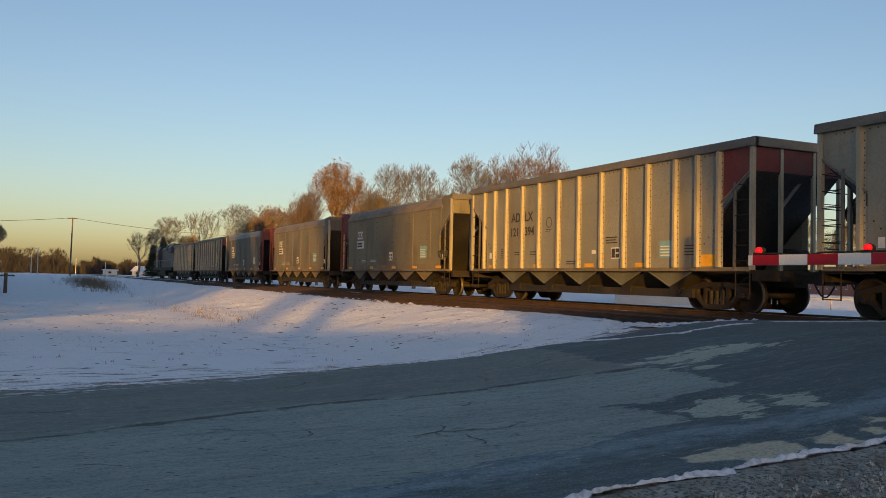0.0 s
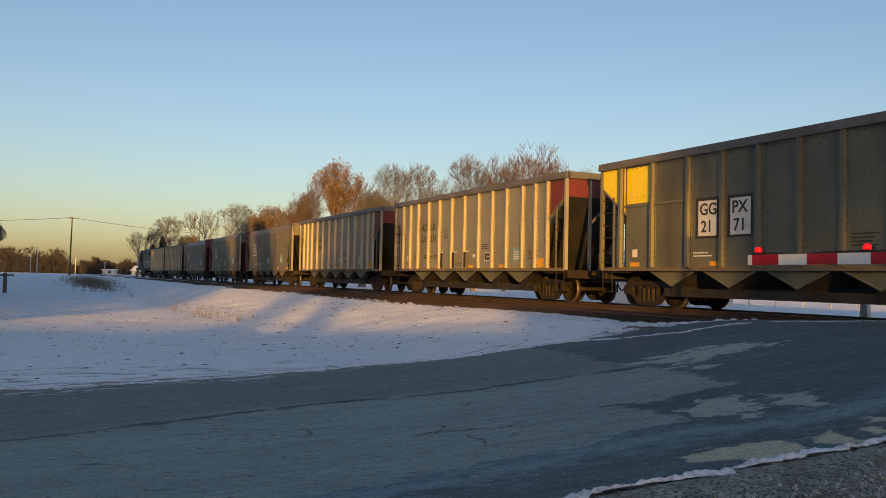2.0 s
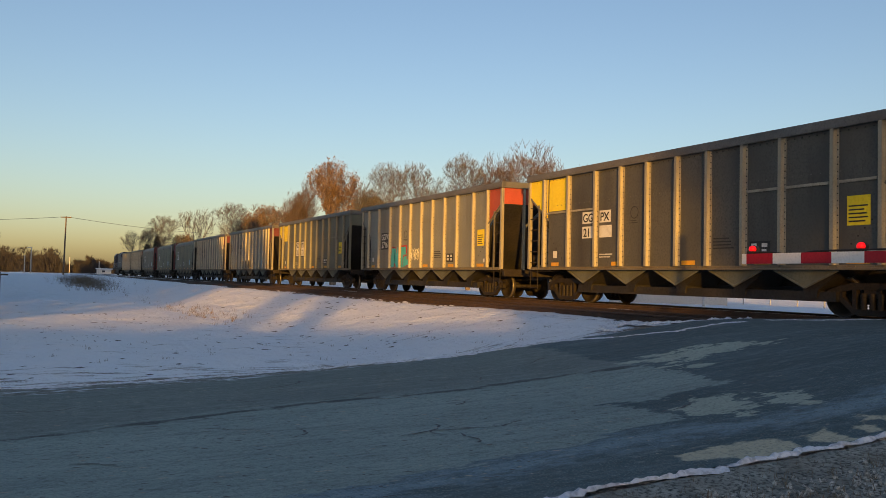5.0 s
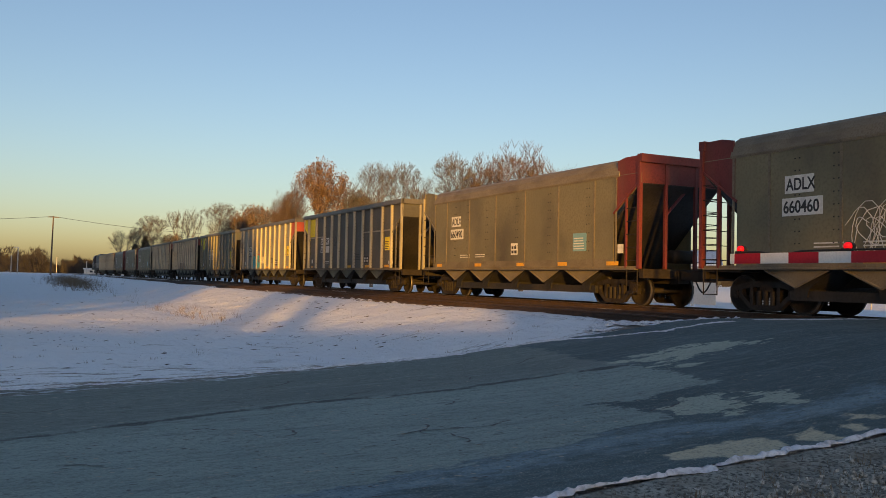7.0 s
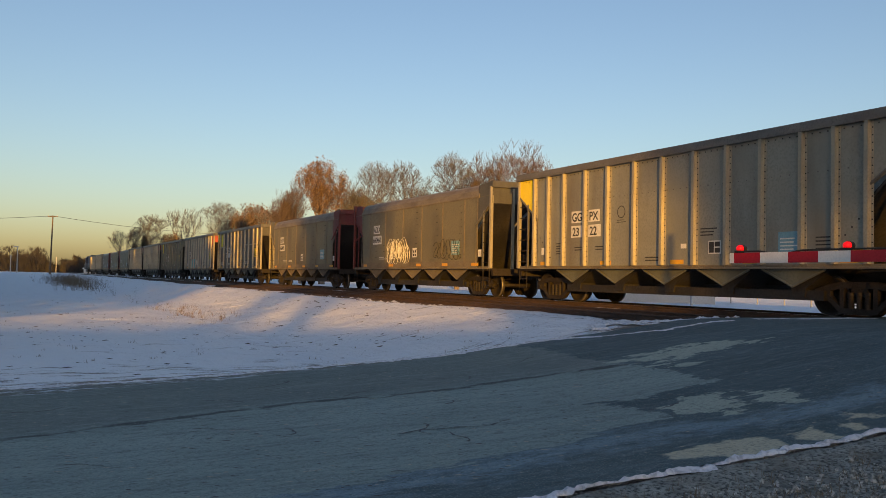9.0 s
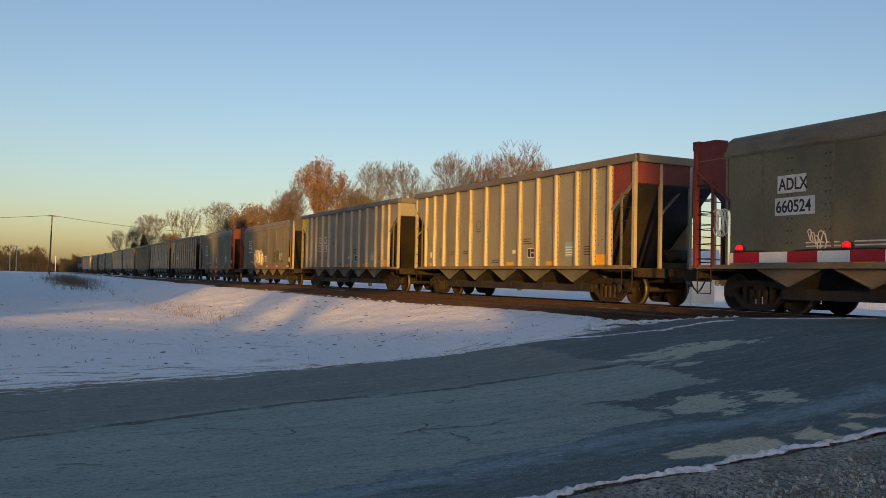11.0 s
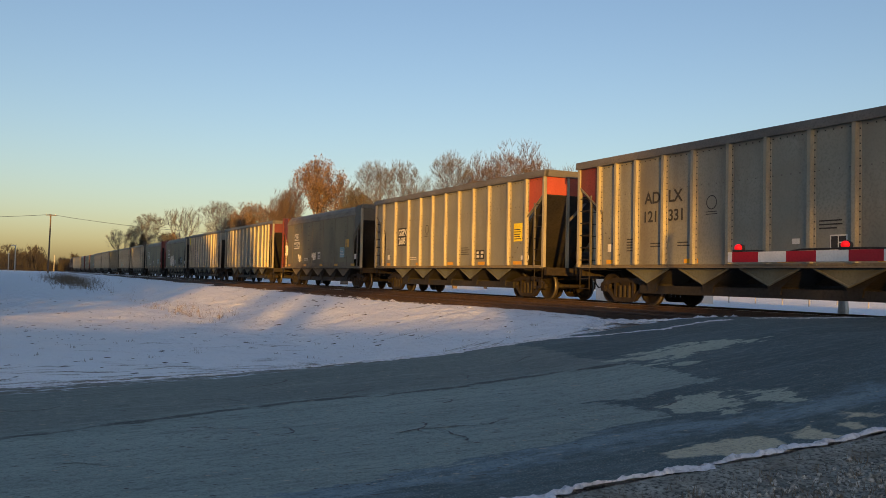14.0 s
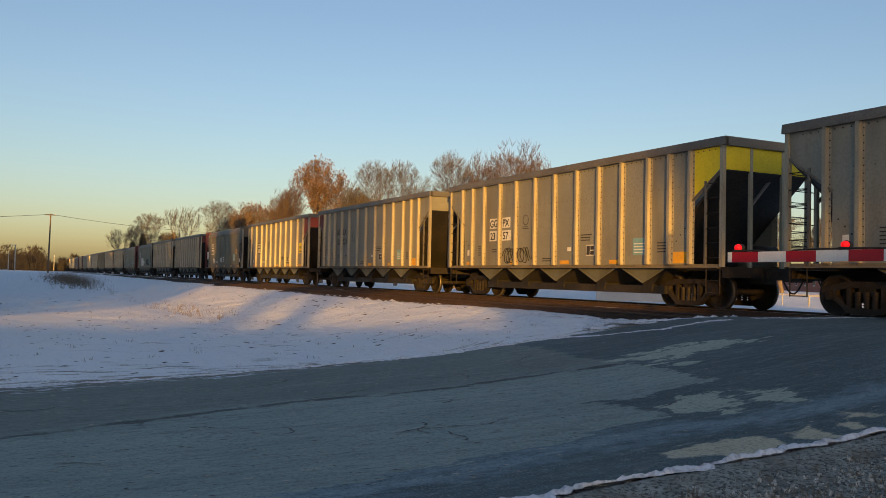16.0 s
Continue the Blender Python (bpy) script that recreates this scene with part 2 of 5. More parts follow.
AMBER = surface("reflective_amber_tape", (0.68, 0.34, 0.02), (0.74, 0.40, 0.03), 0.4, scale=6, fine=40, bump=0.02, stain=(0.30, 0.18, 0.05),
                stain_amount=0.4, stain_scale=(4, 4, 4))
INK = surface("black_lettering", (0.03, 0.03, 0.03), (0.05, 0.048, 0.045), 0.6, scale=5, fine=40, bump=0)
CHALK = surface("white_lettering", (0.66, 0.65, 0.60), (0.76, 0.75, 0.70), 0.6, scale=5, fine=40, bump=0, stain=(0.35, 0.32, 0.27),
                stain_amount=0.5, stain_scale=(4, 4, 4))
TEAL = surface("turquoise_spray_paint", (0.055, 0.42, 0.47), (0.08, 0.50, 0.54), 0.5, scale=4, fine=30, bump=0)
BLUE_TAG = surface("pale_blue_data_panel", (0.16, 0.33, 0.40), (0.22, 0.40, 0.46), 0.5, scale=5, fine=40, bump=0)
CRIMSON = surface("red_spray_paint", (0.40, 0.03, 0.04), (0.48, 0.05, 0.05), 0.5, scale=4, fine=30, bump=0)
GATE_RED = surface("gate_red_sheeting", (0.42, 0.015, 0.03), (0.48, 0.02, 0.036), 0.35, scale=5, fine=40, bump=0.02)
GATE_WHITE = surface("gate_white_sheeting", (0.80, 0.80, 0.80), (0.86, 0.86, 0.85), 0.35, scale=5, fine=40, bump=0.02)
LAMP_LIT = glow("lit_red_lens", (0.85, 0.006, 0.008), 0.32)
LAMP_OFF = surface("unlit_red_lens", (0.16, 0.01, 0.012), (0.2, 0.015, 0.015), 0.2, scale=5, fine=40, bump=0)
BLACK = surface("matt_black_metal", (0.018, 0.018, 0.019), (0.03, 0.03, 0.03), 0.6, scale=5, fine=40)
GALV = surface("galvanised_steel", (0.42, 0.42, 0.41), (0.52, 0.52, 0.51), 0.45, 0.6, scale=5, fine=40, bump=0.05)
POLE_WOOD = surface("pole_wood", (0.12, 0.085, 0.06), (0.18, 0.135, 0.10), 0.9, scale=2, fine=20)
SIDING = surface("white_siding", (0.50, 0.49, 0.47), (0.60, 0.59, 0.57), 0.7, scale=0.8, fine=12, stain=(0.5, 0.47, 0.42), stain_amount=0.4)
ROOFING = surface("dark_roofing", (0.09, 0.085, 0.08), (0.14, 0.13, 0.125), 0.85, scale=2, fine=20)
RED_WALL = surface("brick_red_wall", (0.30, 0.10, 0.07), (0.38, 0.14, 0.09), 0.8, scale=2, fine=20)
PANE = surface("dark_window_pane", (0.03, 0.035, 0.045), (0.05, 0.055, 0.065), 0.08, scale=1, fine=4, bump=0, spec=0.8)
LOCO_BLUE = surface("dark_blue_locomotive_paint", (0.028, 0.034, 0.055), (0.045, 0.05, 0.07), 0.5, scale=1, fine=18,
                    stain=(0.05, 0.04, 0.032), stain_amount=0.7, stain_scale=(1.5, 0.7, 0.4))


# ---- mesh tools ----
class Shape:
    """Collects vertices and faces of one part."""

    def __init__(self):
        self.v, self.f = [], []

    def add(self, verts, faces):
        k = len(self.v)
        self.v += [tuple(p) for p in verts]
        self.f += [tuple(i + k for i in face) for face in faces]
        return self

    def box(self, x0, x1, y0, y1, z0, z1):
        return self.add([(x, y, z) for x in (x0, x1) for y in (y0, y1) for z in (z0, z1)],
                        [(0, 1, 3, 2), (4, 6, 7, 5), (0, 4, 5, 1), (2, 3, 7, 6), (0, 2, 6, 4), (1, 5, 7, 3)])

    def tube(self, p0, p1, r0, r1=None, n=8, caps=True):
        p0, p1 = Vector(p0), Vector(p1)
        r1 = r0 if r1 is None else r1
        q = (p1 - p0).to_track_quat("Z", "Y")
        ring = [q @ Vector((math.cos(2 * math.pi * i / n), math.sin(2 * math.pi * i / n), 0)) for i in range(n)]
        faces = [(i, (i + 1) % n, n + (i + 1) % n, n + i) for i in range(n)]
        if caps:
            faces += [tuple(range(n - 1, -1, -1)), tuple(range(n, 2 * n))]
        return self.add([p0 + a * r0 for a in ring] + [p1 + a * r1 for a in ring], faces)

    def prism(self, poly, axis, a, b):
        """poly in the two other axes, in xyz order, swept from a to b along axis."""
        def put(p, h):
            c = list(p)
            c.insert("xyz".index(axis), h)
            return c
        n = len(poly)
        return self.add([put(p, a) for p in poly] + [put(p, b) for p in poly],
                        [tuple(range(n - 1, -1, -1)), tuple(range(n, 2 * n))] + [(i, (i + 1) % n, n + (i + 1) % n, n + i) for i in range(n)])

    def lathe(self, profile, axis_y=0.0, n=24):
        """profile: (radius, x); turned round the x axis at height 0."""
        k = len(profile)
        verts = [(x, r * math.cos(2 * math.pi * i / n) + axis_y, r * math.sin(2 * math.pi * i / n)) for i in range(n) for r, x in profile]
        return self.add(verts, [(i * k + j, i * k + j + 1, ((i + 1) % n) * k + j + 1, ((i + 1) % n) * k + j) for i in range(n) for j in range(k - 1)])

    def mesh(self, name, mat, smooth=False):
        me = bpy.data.meshes.new(name)
        me.from_pydata(self.v, [], self.f)
        me.materials.append(mat)
        b = bmesh.new()
        b.from_mesh(me)
        bmesh.ops.recalc_face_normals(b, faces=b.faces)
        b.to_mesh(me)
        b.free()
        if smooth:
            me.shade_smooth()
        return me


def part(name, shape, mat, parent=None, label="", smooth=False, at=None):
    me = shape if isinstance(shape, bpy.types.Mesh) else shape.mesh(name, mat, smooth)
    ob = new(name, me)
    ob.parent = parent
    if at is not None:
        ob.location = at
    return tagged(ob, label)


def thing(name, label, category, at=(0, 0, 0), group="", kind=""):
    e = new(name)
    e.location = at
    return tagged(e, label, category, group, kind)


def lettering(name, body, parent, y, z, size, mat, x=-1.475, label="", squeeze=1.0):
    """Writing on the camera's side of a car, read towards -y."""
    c = bpy.data.curves.new(name, "FONT")
    c.body, c.size, c.extrude, c.offset = body, size, 0.002, 0.018 * size
    c.materials.append(mat)
    ob = new(name, c)
    ob.parent = parent
    m = Matrix(((0, 0, -1, x), (-1, 0, 0, y), (0, 1, 0, z), (0, 0, 0, 1)))
    ob.matrix_local = m @ Matrix.Diagonal((squeeze, 1, 1, 1))
    return tagged(ob, label)


def cord(name, pts, r, mat, parent=None, label=""):
    """One bent wire, hose or cable."""
    c = bpy.data.curves.new(name, "CURVE")
    c.dimensions, c.bevel_depth, c.bevel_resolution = "3D", r, 1
    line = c.splines.new("POLY")
    line.points.add(len(pts) - 1)
    for p, q in zip(line.points, pts):
        p.co = (*q, 1)
    c.materials.append(mat)
    ob = new(name, c)
    ob.parent = parent
    return tagged(ob, label)


# ---- ground ----
ROAD_X = (-300, -8, 0, 2.5, 6.0, 9.0, 11.0, 12.0, 19.0, 22.0, 27.0, 300)
ROAD_Z = (-0.95, -0.92, -0.87, -0.80, -0.60, -0.27, -0.04, 0.0, 0.0, -0.12, -0.45, -0.6)
ROAD_S, ROAD_N = 4.75, 12.0


def road_z(x):
    return float(np.interp(x, ROAD_X, ROAD_Z))


def smooth_step(v, a, b):
    v = min(1.0, max(0.0, (v - a) / (b - a)))
    return v * v * (3 - 2 * v)


def ground_z(x, y):
    far = smooth_step(y, 45, 170)
    flat = -0.86 + 0.80 * far + 0.05 * noise.noise((x * 0.12, y * 0.12, 0)) + 0.045 * noise.noise((x * 0.8, y * 0.55, 3))
    flat += 0.022 * noise.noise((x * 1.9, y * 1.3, 7)) + 0.012 * noise.noise((x * 4.6, y * 3.1, 9)) if 11 < y < 60 else 0.0
    bank = np.interp(x, (-20, 4.2, 5.6, 7.2, 8.8, 9.9, 10.6, 20, 22.5, 26, 60), (0, 0, -0.04, 0.18, 0.55, 0.76, 0.70, 0.70, 0.62, 0.4, 0.35))
    z = flat + float(bank) * (1 - far)
    r = road_z(x) - 0.03
    south, north = smooth_step(y, ROAD_S - 0.6, ROAD_S), 1 - smooth_step(y, ROAD_N, ROAD_N + 1.6)
    if y < ROAD_S:
        s = r - 0.02 - 0.05 * smooth_step(ROAD_S - y, 0, 4)
        s = s if x < 9 else s - 0.25 * smooth_step(ROAD_S - y, 2, 6)
        return s
    return z * (1 - north) + r * north


def steps(*spans):
    out = []
    for a, b, d in spans:
        out += list(np.arange(a, b, d))
    return sorted(set(round(float(v), 3) for v in out))


gx = steps((-3000, -300, 300), (-300, -60, 30), (-60, -14, 4), (-14, -6, 0.4), (-6, 10.8, 0.14), (10.8, 30, 0.8), (30, 100, 8), (100, 400, 50), (400, 3001, 300))
gy = steps((-3000, -200, 350), (-200, -10, 20), (-10, 4, 1.0), (4, 11.6, 0.5), (11.6, 30, 0.15), (30, 60, 0.4), (60, 180, 4), (180, 500, 40), (500, 4001, 350))
g = Shape()
g.v = [(x, y, ground_z(x, y)) for x in gx for y in gy]
nyy = len(gy)
g.f = [(i * nyy + j, (i + 1) * nyy + j, (i + 1) * nyy + j + 1, i * nyy + j + 1) for i in range(len(gx) - 1) for j in range(nyy - 1)]
ground = part("ground", g, SNOW, smooth=True)
GX, GY = np.repeat(gx, nyy), np.tile(gy, len(gx))
thin = 0.17 * np.exp(-((GY - 12.35) / 0.4) ** 2) + 0.075 * np.exp(-((GY - 13.6) / 0.9) ** 2) * (GX < 8) + 0.03 * np.exp(-((GX - 5.6) / 1.2) ** 2) * (GY > 18) + 0.012
thin += 0.07 * np.exp(-((GX - 10.3) / 0.5) ** 2) * (GY > 12)
ground.data.attributes.new("thin", "FLOAT", "POINT").data.foreach_set("value", thin)
tagged(ground, "thin trampled snow over rough grass beside the railway", "snow field", kind="structure")


def ribbon(name, x0, x1, dx, south, north, rise, mat, rows=8, rough=0.0):
    """A strip along the road between two edge functions, lying on the road or shoulder."""
    s = Shape()
    xs = list(np.arange(x0, x1 + 1e-6, dx))
    for x in xs:
        a0, b0 = south(x), north(x)
        for j in range(rows + 1):
            y = a0 + (b0 - a0) * j / rows
            base = road_z(x) if ROAD_S - 0.25 <= y <= ROAD_N + 0.3 else max(ground_z(x, y), road_z(x) - 0.25 if y < ROAD_S else -9)
            edge = min(j, rows - j) / (rows / 2)
            s.v.append((x, y, base + (rise(x, y, edge) if callable(rise) else rise)))
    k = rows + 1
    s.f = [(i * k + j, (i + 1) * k + j, (i + 1) * k + j + 1, i * k + j + 1) for i in range(len(xs) - 1) for j in range(rows)]
    return part(name, s, mat, smooth=True)


def wob(x, seed, f=1.0, amp=1.0):
    return amp * (noise.noise((x * f, seed, 0)) + 0.5 * noise.noise((x * f * 2.7, seed + 9, 0)) + 0.3 * noise.noise((x * f * 7.1, seed + 5, 0)))


def rag(x, seed, amp):
    """A torn edge: small teeth at several sizes."""
    return amp * (noise.noise((x * 1.7, seed, 0)) + 0.8 * noise.noise((x * 5.3, seed, 1)) + 0.8 * noise.noise((x * 14.0, seed, 2)) + 0.5 * noise.noise((x * 37.0, seed, 3)))


def inside(px, py, outline):
    """How far points lie inside an outline, in metres; negative outside."""
    best, within = np.full(px.shape, 1e9), np.zeros(px.shape, bool)
    for (ax, ay), (bx, by) in zip(outline, outline[1:] + outline[:1]):
        ex, ey = bx - ax, by - ay
        k = np.clip(((px - ax) * ex + (py - ay) * ey) / (ex * ex + ey * ey), 0, 1)
        best = np.minimum(best, np.hypot(px - ax - k * ex, py - ay - k * ey))
        if ey:
            within ^= ((ay > py) != (by > py)) & (px < ax + (py - ay) * ex / ey)
    return np.where(within, best, -best)


def along(px, py, line):
    """The distance of points from a line of points."""
    best = np.full(px.shape, 1e9)
    for (ax, ay), (bx, by) in zip(line, line[1:]):
        ex, ey = bx - ax, by - ay
        k = np.clip(((px - ax) * ex + (py - ay) * ey) / (ex * ex + ey * ey), 0, 1)
        best = np.minimum(best, np.hypot(px - ax - k * ex, py - ay - k * ey))
    return best


# the old asphalt ends in ragged tongues at the newer dark asphalt of the crossing
OLD_EDGE = [(-130, 4.6), (-14, 4.9), (-3, 5.2), (0, 5.35), (1.57, 5.49), (2.27, 5.65), (3.52, 5.81), (4.12, 5.89), (4.79, 6.15), (5.27, 6.18), (5.64, 6.26), (5.57, 6.79),
            (5.37, 7.18), (6.02, 7.24), (6.56, 7.32), (7.2, 7.21), (7.33, 8.61), (7.25, 9.8), (7.42, 11.34), (7.4, 13.5), (-130, 13.5)]
WORN_ISLANDS = ([(5.98, 6.76), (6.25, 6.89), (6.63, 6.8), (6.65, 6.42), (6.19, 6.04), (5.91, 6.13), (5.84, 6.29)], [(6.93, 6.69), (7.26, 6.39), (6.93, 5.82), (6.73, 6.21)],
                [(7.3, 9.39), (8.25, 9.57), (9.29, 9.65), (9.91, 9.14), (9.23, 9.02), (7.66, 8.89)], [(7.38, 8.67), (7.92, 8.53), (7.69, 8.33)])
SAND = ([(4.43, 5.19), (5.03, 5.21), (5.52, 5.2), (5.57, 4.84), (5.17, 4.70), (4.54, 4.9)], [(5.81, 5.11), (6.17, 5.18), (6.09, 4.78), (5.9, 4.74), (5.72, 4.86)],
        [(6.37, 5.06), (6.55, 5.09), (6.53, 4.75), (6.25, 4.8)], [(6.78, 5.33), (6.99, 5.04), (6.84, 4.93), (6.7, 5.15)])
SALT_LINE = [(-4, 5.1), (0, 5.2), (1.99, 5.42), (2.87, 5.51), (3.92, 5.62), (4.95, 5.82), (6.35, 5.62), (8.5, 5.7)]
SEAM_LINE = [(-40, 8.2), (-6, 8.3), (-0.09, 8.5), (0.42, 8.62), (1.03, 8.78), (2.01, 9.06), (2.81, 9.22), (3.56, 9.11), (4.63, 9.0), (5.58, 9.2), (6.44, 9.2), (7.29, 9.05)]
road_x = np.array(steps((-120, -12, 2.0), (-12, 12, 0.08), (12, 60.1, 1.0)))
road_u = np.linspace(0, 1, 97)
RX = np.repeat(road_x, len(road_u))
edge_s = np.array([ROAD_S - 0.05 + wob(x, 1, 0.5, 0.06) for x in road_x])
edge_n = np.array([ROAD_N + 0.1 + wob(x, 2, 0.4, 0.08) for x in road_x])
RY = (edge_s[:, None] + (edge_n - edge_s)[:, None] * road_u).ravel()
rs = Shape()
RZ = np.interp(RX, ROAD_X, ROAD_Z) + 0.02
rs.v = list(zip(RX.tolist(), RY.tolist(), RZ.tolist()))
nu = len(road_u)
rs.f = [(i * nu + j, (i + 1) * nu + j, (i + 1) * nu + j + 1, i * nu + j + 1) for i in range(len(road_x) - 1) for j in range(nu - 1)]
rd = part("road", rs, ROAD_TOP, smooth=True)
tagged(rd, "worn grey asphalt country road with dark newer asphalt at the crossing", "road", kind="structure")
for field, values in (("tar", -inside(RX, RY, OLD_EDGE)), ("worn", np.max([inside(RX, RY, q) for q in WORN_ISLANDS], axis=0)),
                      ("sand", np.max([inside(RX, RY, q) for q in SAND], axis=0)), ("salt", 0.20 - along(RX, RY, SALT_LINE)), ("seam", 0.05 - along(RX, RY, SEAM_LINE)),
                      ("verge", np.where(RX < 7.6, RY - np.interp(RX, (-40, 0, 2.6, 4.3, 6.4, 7.6), (11.3, 11.38, 11.72, 11.88, 12.1, 12.3)), -1.0)),
                      ("lane", RY - np.interp(RX, [p[0] for p in SEAM_LINE], [p[1] for p in SEAM_LINE]))):
    rd.data.attributes.new(field, "FLOAT", "POINT").data.foreach_set("value", np.clip(values, -3, 3))


# cracks
CRACKS = ((3.4, 9.3, 30, 0.5), (3.5, 9.2, -60, 0.7), (3.3, 9.25, 120, 0.5), (3.6, 7.0, -20, 0.7), (0.5, 10.9, 8, 1.3), (-0.6, 10.2, 3, 1.2),
          (2.6, 10.6, 12, 0.8), (6.2, 10.4, 6, 0.9), (3.0, 7.0, 5, 0.8), (1.5, 8.2, -8, 0.6), (5.6, 6.6, 20, 0.6), (-1.8, 8.7, 4, 0.9), (-2.6, 9.6, 6, 0.7), (1.9, 9.9, -12, 0.5), (4.6, 9.9, 25, 0.5), (2.2, 7.5, 15, 0.4),
          (3.48, 7.30, -85, 0.55), (3.50, 6.8, -100, 0.45), (2.75, 10.39, -19, 0.3), (0.3, 7.2, -10, 0.4), (4.2, 8.4, -35, 0.4), (5.2, 9.6, 60, 0.4), (-0.9, 6.9, 8, 0.5))
for cx, cy, turn, length in CRACKS:
    s, heading, px, py = Shape(), radians(turn), cx, cy
    for i in range(7):
        nx = px + math.cos(heading) * length / 7
        ny = py + math.sin(heading) * length / 7
        w = 0.004 + 0.012 * random.random()
        side = Vector((-math.sin(heading), math.cos(heading), 0)) * w
        p0, p1 = Vector((px, py, road_z(px) + 0.025)), Vector((nx, ny, road_z(nx) + 0.025))
        s.add([p0 - side, p0 + side, p1 + side, p1 - side], [(0, 1, 2, 3)])
        px, py = nx, ny
        heading += random.uniform(-0.7, 0.7)
    tagged(part("road_crack", s, SEAL), "open dark crack in worn asphalt", "crack", kind="structure")

# gravel shoulder under the camera, then the ragged line of ploughed snow
sh = ribbon("gravel_shoulder", -14, 11, 0.25, lambda x: -8.0, lambda x: 4.62 + wob(x, 101, 0.8, 0.05),
            lambda x, y, e: 0.015 + 0.02 * noise.noise((x * 3, y * 3, 0)), GRAVEL, rows=26)
tagged(sh, "dark gravel shoulder with withered grass", "gravel shoulder", kind="structure")


def berm(name, x0, x1, mid, width, height, label, dx=0.03, seed=0):
    """An uneven line of snow that swells, thins and breaks off."""
    def half(x, k):
        return width * max(0.03, 0.5 + 1.0 * noise.noise((x * 1.9, seed + k, 0)) + 0.8 * noise.noise((x * 6.3, seed + k, 4)) + 0.7 * noise.noise((x * 17.0, seed + k, 5)))
    ob = ribbon(name, x0, x1, dx, lambda x: mid(x) - half(x, 0.5), lambda x: mid(x) + half(x, 7.5),
                lambda x, y, e: 0.020 + height * math.sin(e * 1.57) * (0.5 + 0.6 * noise.noise((x * 6, y * 8, seed)) + 0.45 * noise.noise((x * 19, y * 22, seed))), SNOW_CLEAN, rows=8)
    return tagged(ob, label, "snow bank", kind="structure")


berm("snow_ridge", 2.0, 12, lambda x: 4.68 + wob(x, 111, 0.8, 0.05), 0.072, 0.042, "thin ridge of ploughed snow along the gravel", seed=4)
berm("snow_ridge", -40, 8.4, lambda x: 12.1 + wob(x, 121, 0.5, 0.08), 0.10, 0.03, "low crust of dirty snow along the road edge", seed=5)
berm("snow_ridge", 6.0, 11.6, lambda x: float(np.interp(x, (6, 7.5, 8.9, 9.8, 11.6), (12.5, 12.6, 11.65, 11.35, 11.35))) + wob(x, 131, 0.7, 0.05), 0.10, 0.02, "thin streak of snow pushed along the road", seed=6)
berm("snow_ridge", 9.3, 12.6, lambda x: float(np.interp(x, (9.3, 10.9, 12.6), (12.75, 13.0, 12.2))) + wob(x, 141, 0.7, 0.06), 0.32, 0.07, "snow heaped beside the rails", seed=7)
berm("snow_ridge", 12.3, 15.6, lambda x: 11.6 + wob(x, 151, 0.7, 0.15), 0.14, 0.02, "scraps of snow between the rails", seed=8)

# grit and chips on the road
for chip_mat, count, word in ((SEAL, 900, "dark pits and chips in the asphalt"), (PALE, 500, "pale grit lying on the asphalt")):
    s = Shape()
    for i in range(count):
        x, y = random.uniform(-2.5, 8.5), random.uniform(5.2, 11.0)
        w, h = random.uniform(0.01, 0.05) * (2.2 if random.random() < 0.05 else 1), random.uniform(0.006, 0.02)
        z = road_z(x) + 0.0265
        n = random.randint(5, 7)
        s.add([(x + w * random.uniform(0.5, 1) * math.cos(6.283 * k / n), y + h * random.uniform(0.5, 1) * math.sin(6.283 * k / n), z + 0.0) for k in range(n)], [tuple(range(n))])
    tagged(part("road_grit", s, chip_mat), word, "road grit", kind="stuff")

# loose stones on the shoulder, soil and grass poking through the snow
s = Shape()
for i in range(6500):
    x, y = random.uniform(1.5, 9.5), random.uniform(2.0, 4.65)
    r = random.uniform(0.008, 0.03) * (1.9 if random.random() < 0.08 else 1)
    z = max(ground_z(x, y), road_z(x) - 0.25) + 0.02
    q = Euler((random.random() * 6, random.random() * 6, random.random() * 6)).to_matrix()
    s.add([Vector((x, y, z)) + q @ Vector(c) * r for c in ((1, 0, 0), (-1, 0.2, 0), (0, 1, 0.1), (0.1, -0.9, 0), (0, 0, 0.7), (0, 0.1, -0.7))],
          [(0, 2, 4), (2, 1, 4), (1, 3, 4), (3, 0, 4), (2, 0, 5), (1, 2, 5), (3, 1, 5), (0, 3, 5)])
tagged(part("loose_gravel", s, STONE), "loose grey gravel stones on the shoulder", "gravel", kind="stuff")


def tufts(name, count, place, height, mat, label):
    s = Shape()
    for i in range(count):
        x, y = place()
        z = max(ground_z(x, y), road_z(x) - 0.25 if y < ROAD_S else -9)
        for j in range(random.randint(4, 9)):
            a, h = random.uniform(0, 6.28), height * random.uniform(0.4, 1.2)
            lean = Vector((math.cos(a), math.sin(a), 0)) * h * random.uniform(0.2, 0.9)
            w = Vector((-math.sin(a), math.cos(a), 0)) * 0.004
            p = Vector((x + random.gauss(0, 0.05), y + random.gauss(0, 0.05), z))
            s.add([p - w, p + w, p + lean + Vector((0, 0, h))], [(0, 1, 2)])
    return tagged(part(name, s, mat), label, "dry grass", kind="stuff")


tufts("dry_grass", 1100, lambda: (random.uniform(1.5, 10), random.uniform(2.0, 4.6)), 0.09, STRAW, "withered grass blades among the gravel")


def on_bank():
    y = 13 + abs(random.gauss(0, 1)) * 14
    return random.uniform(-6, 9.4), y


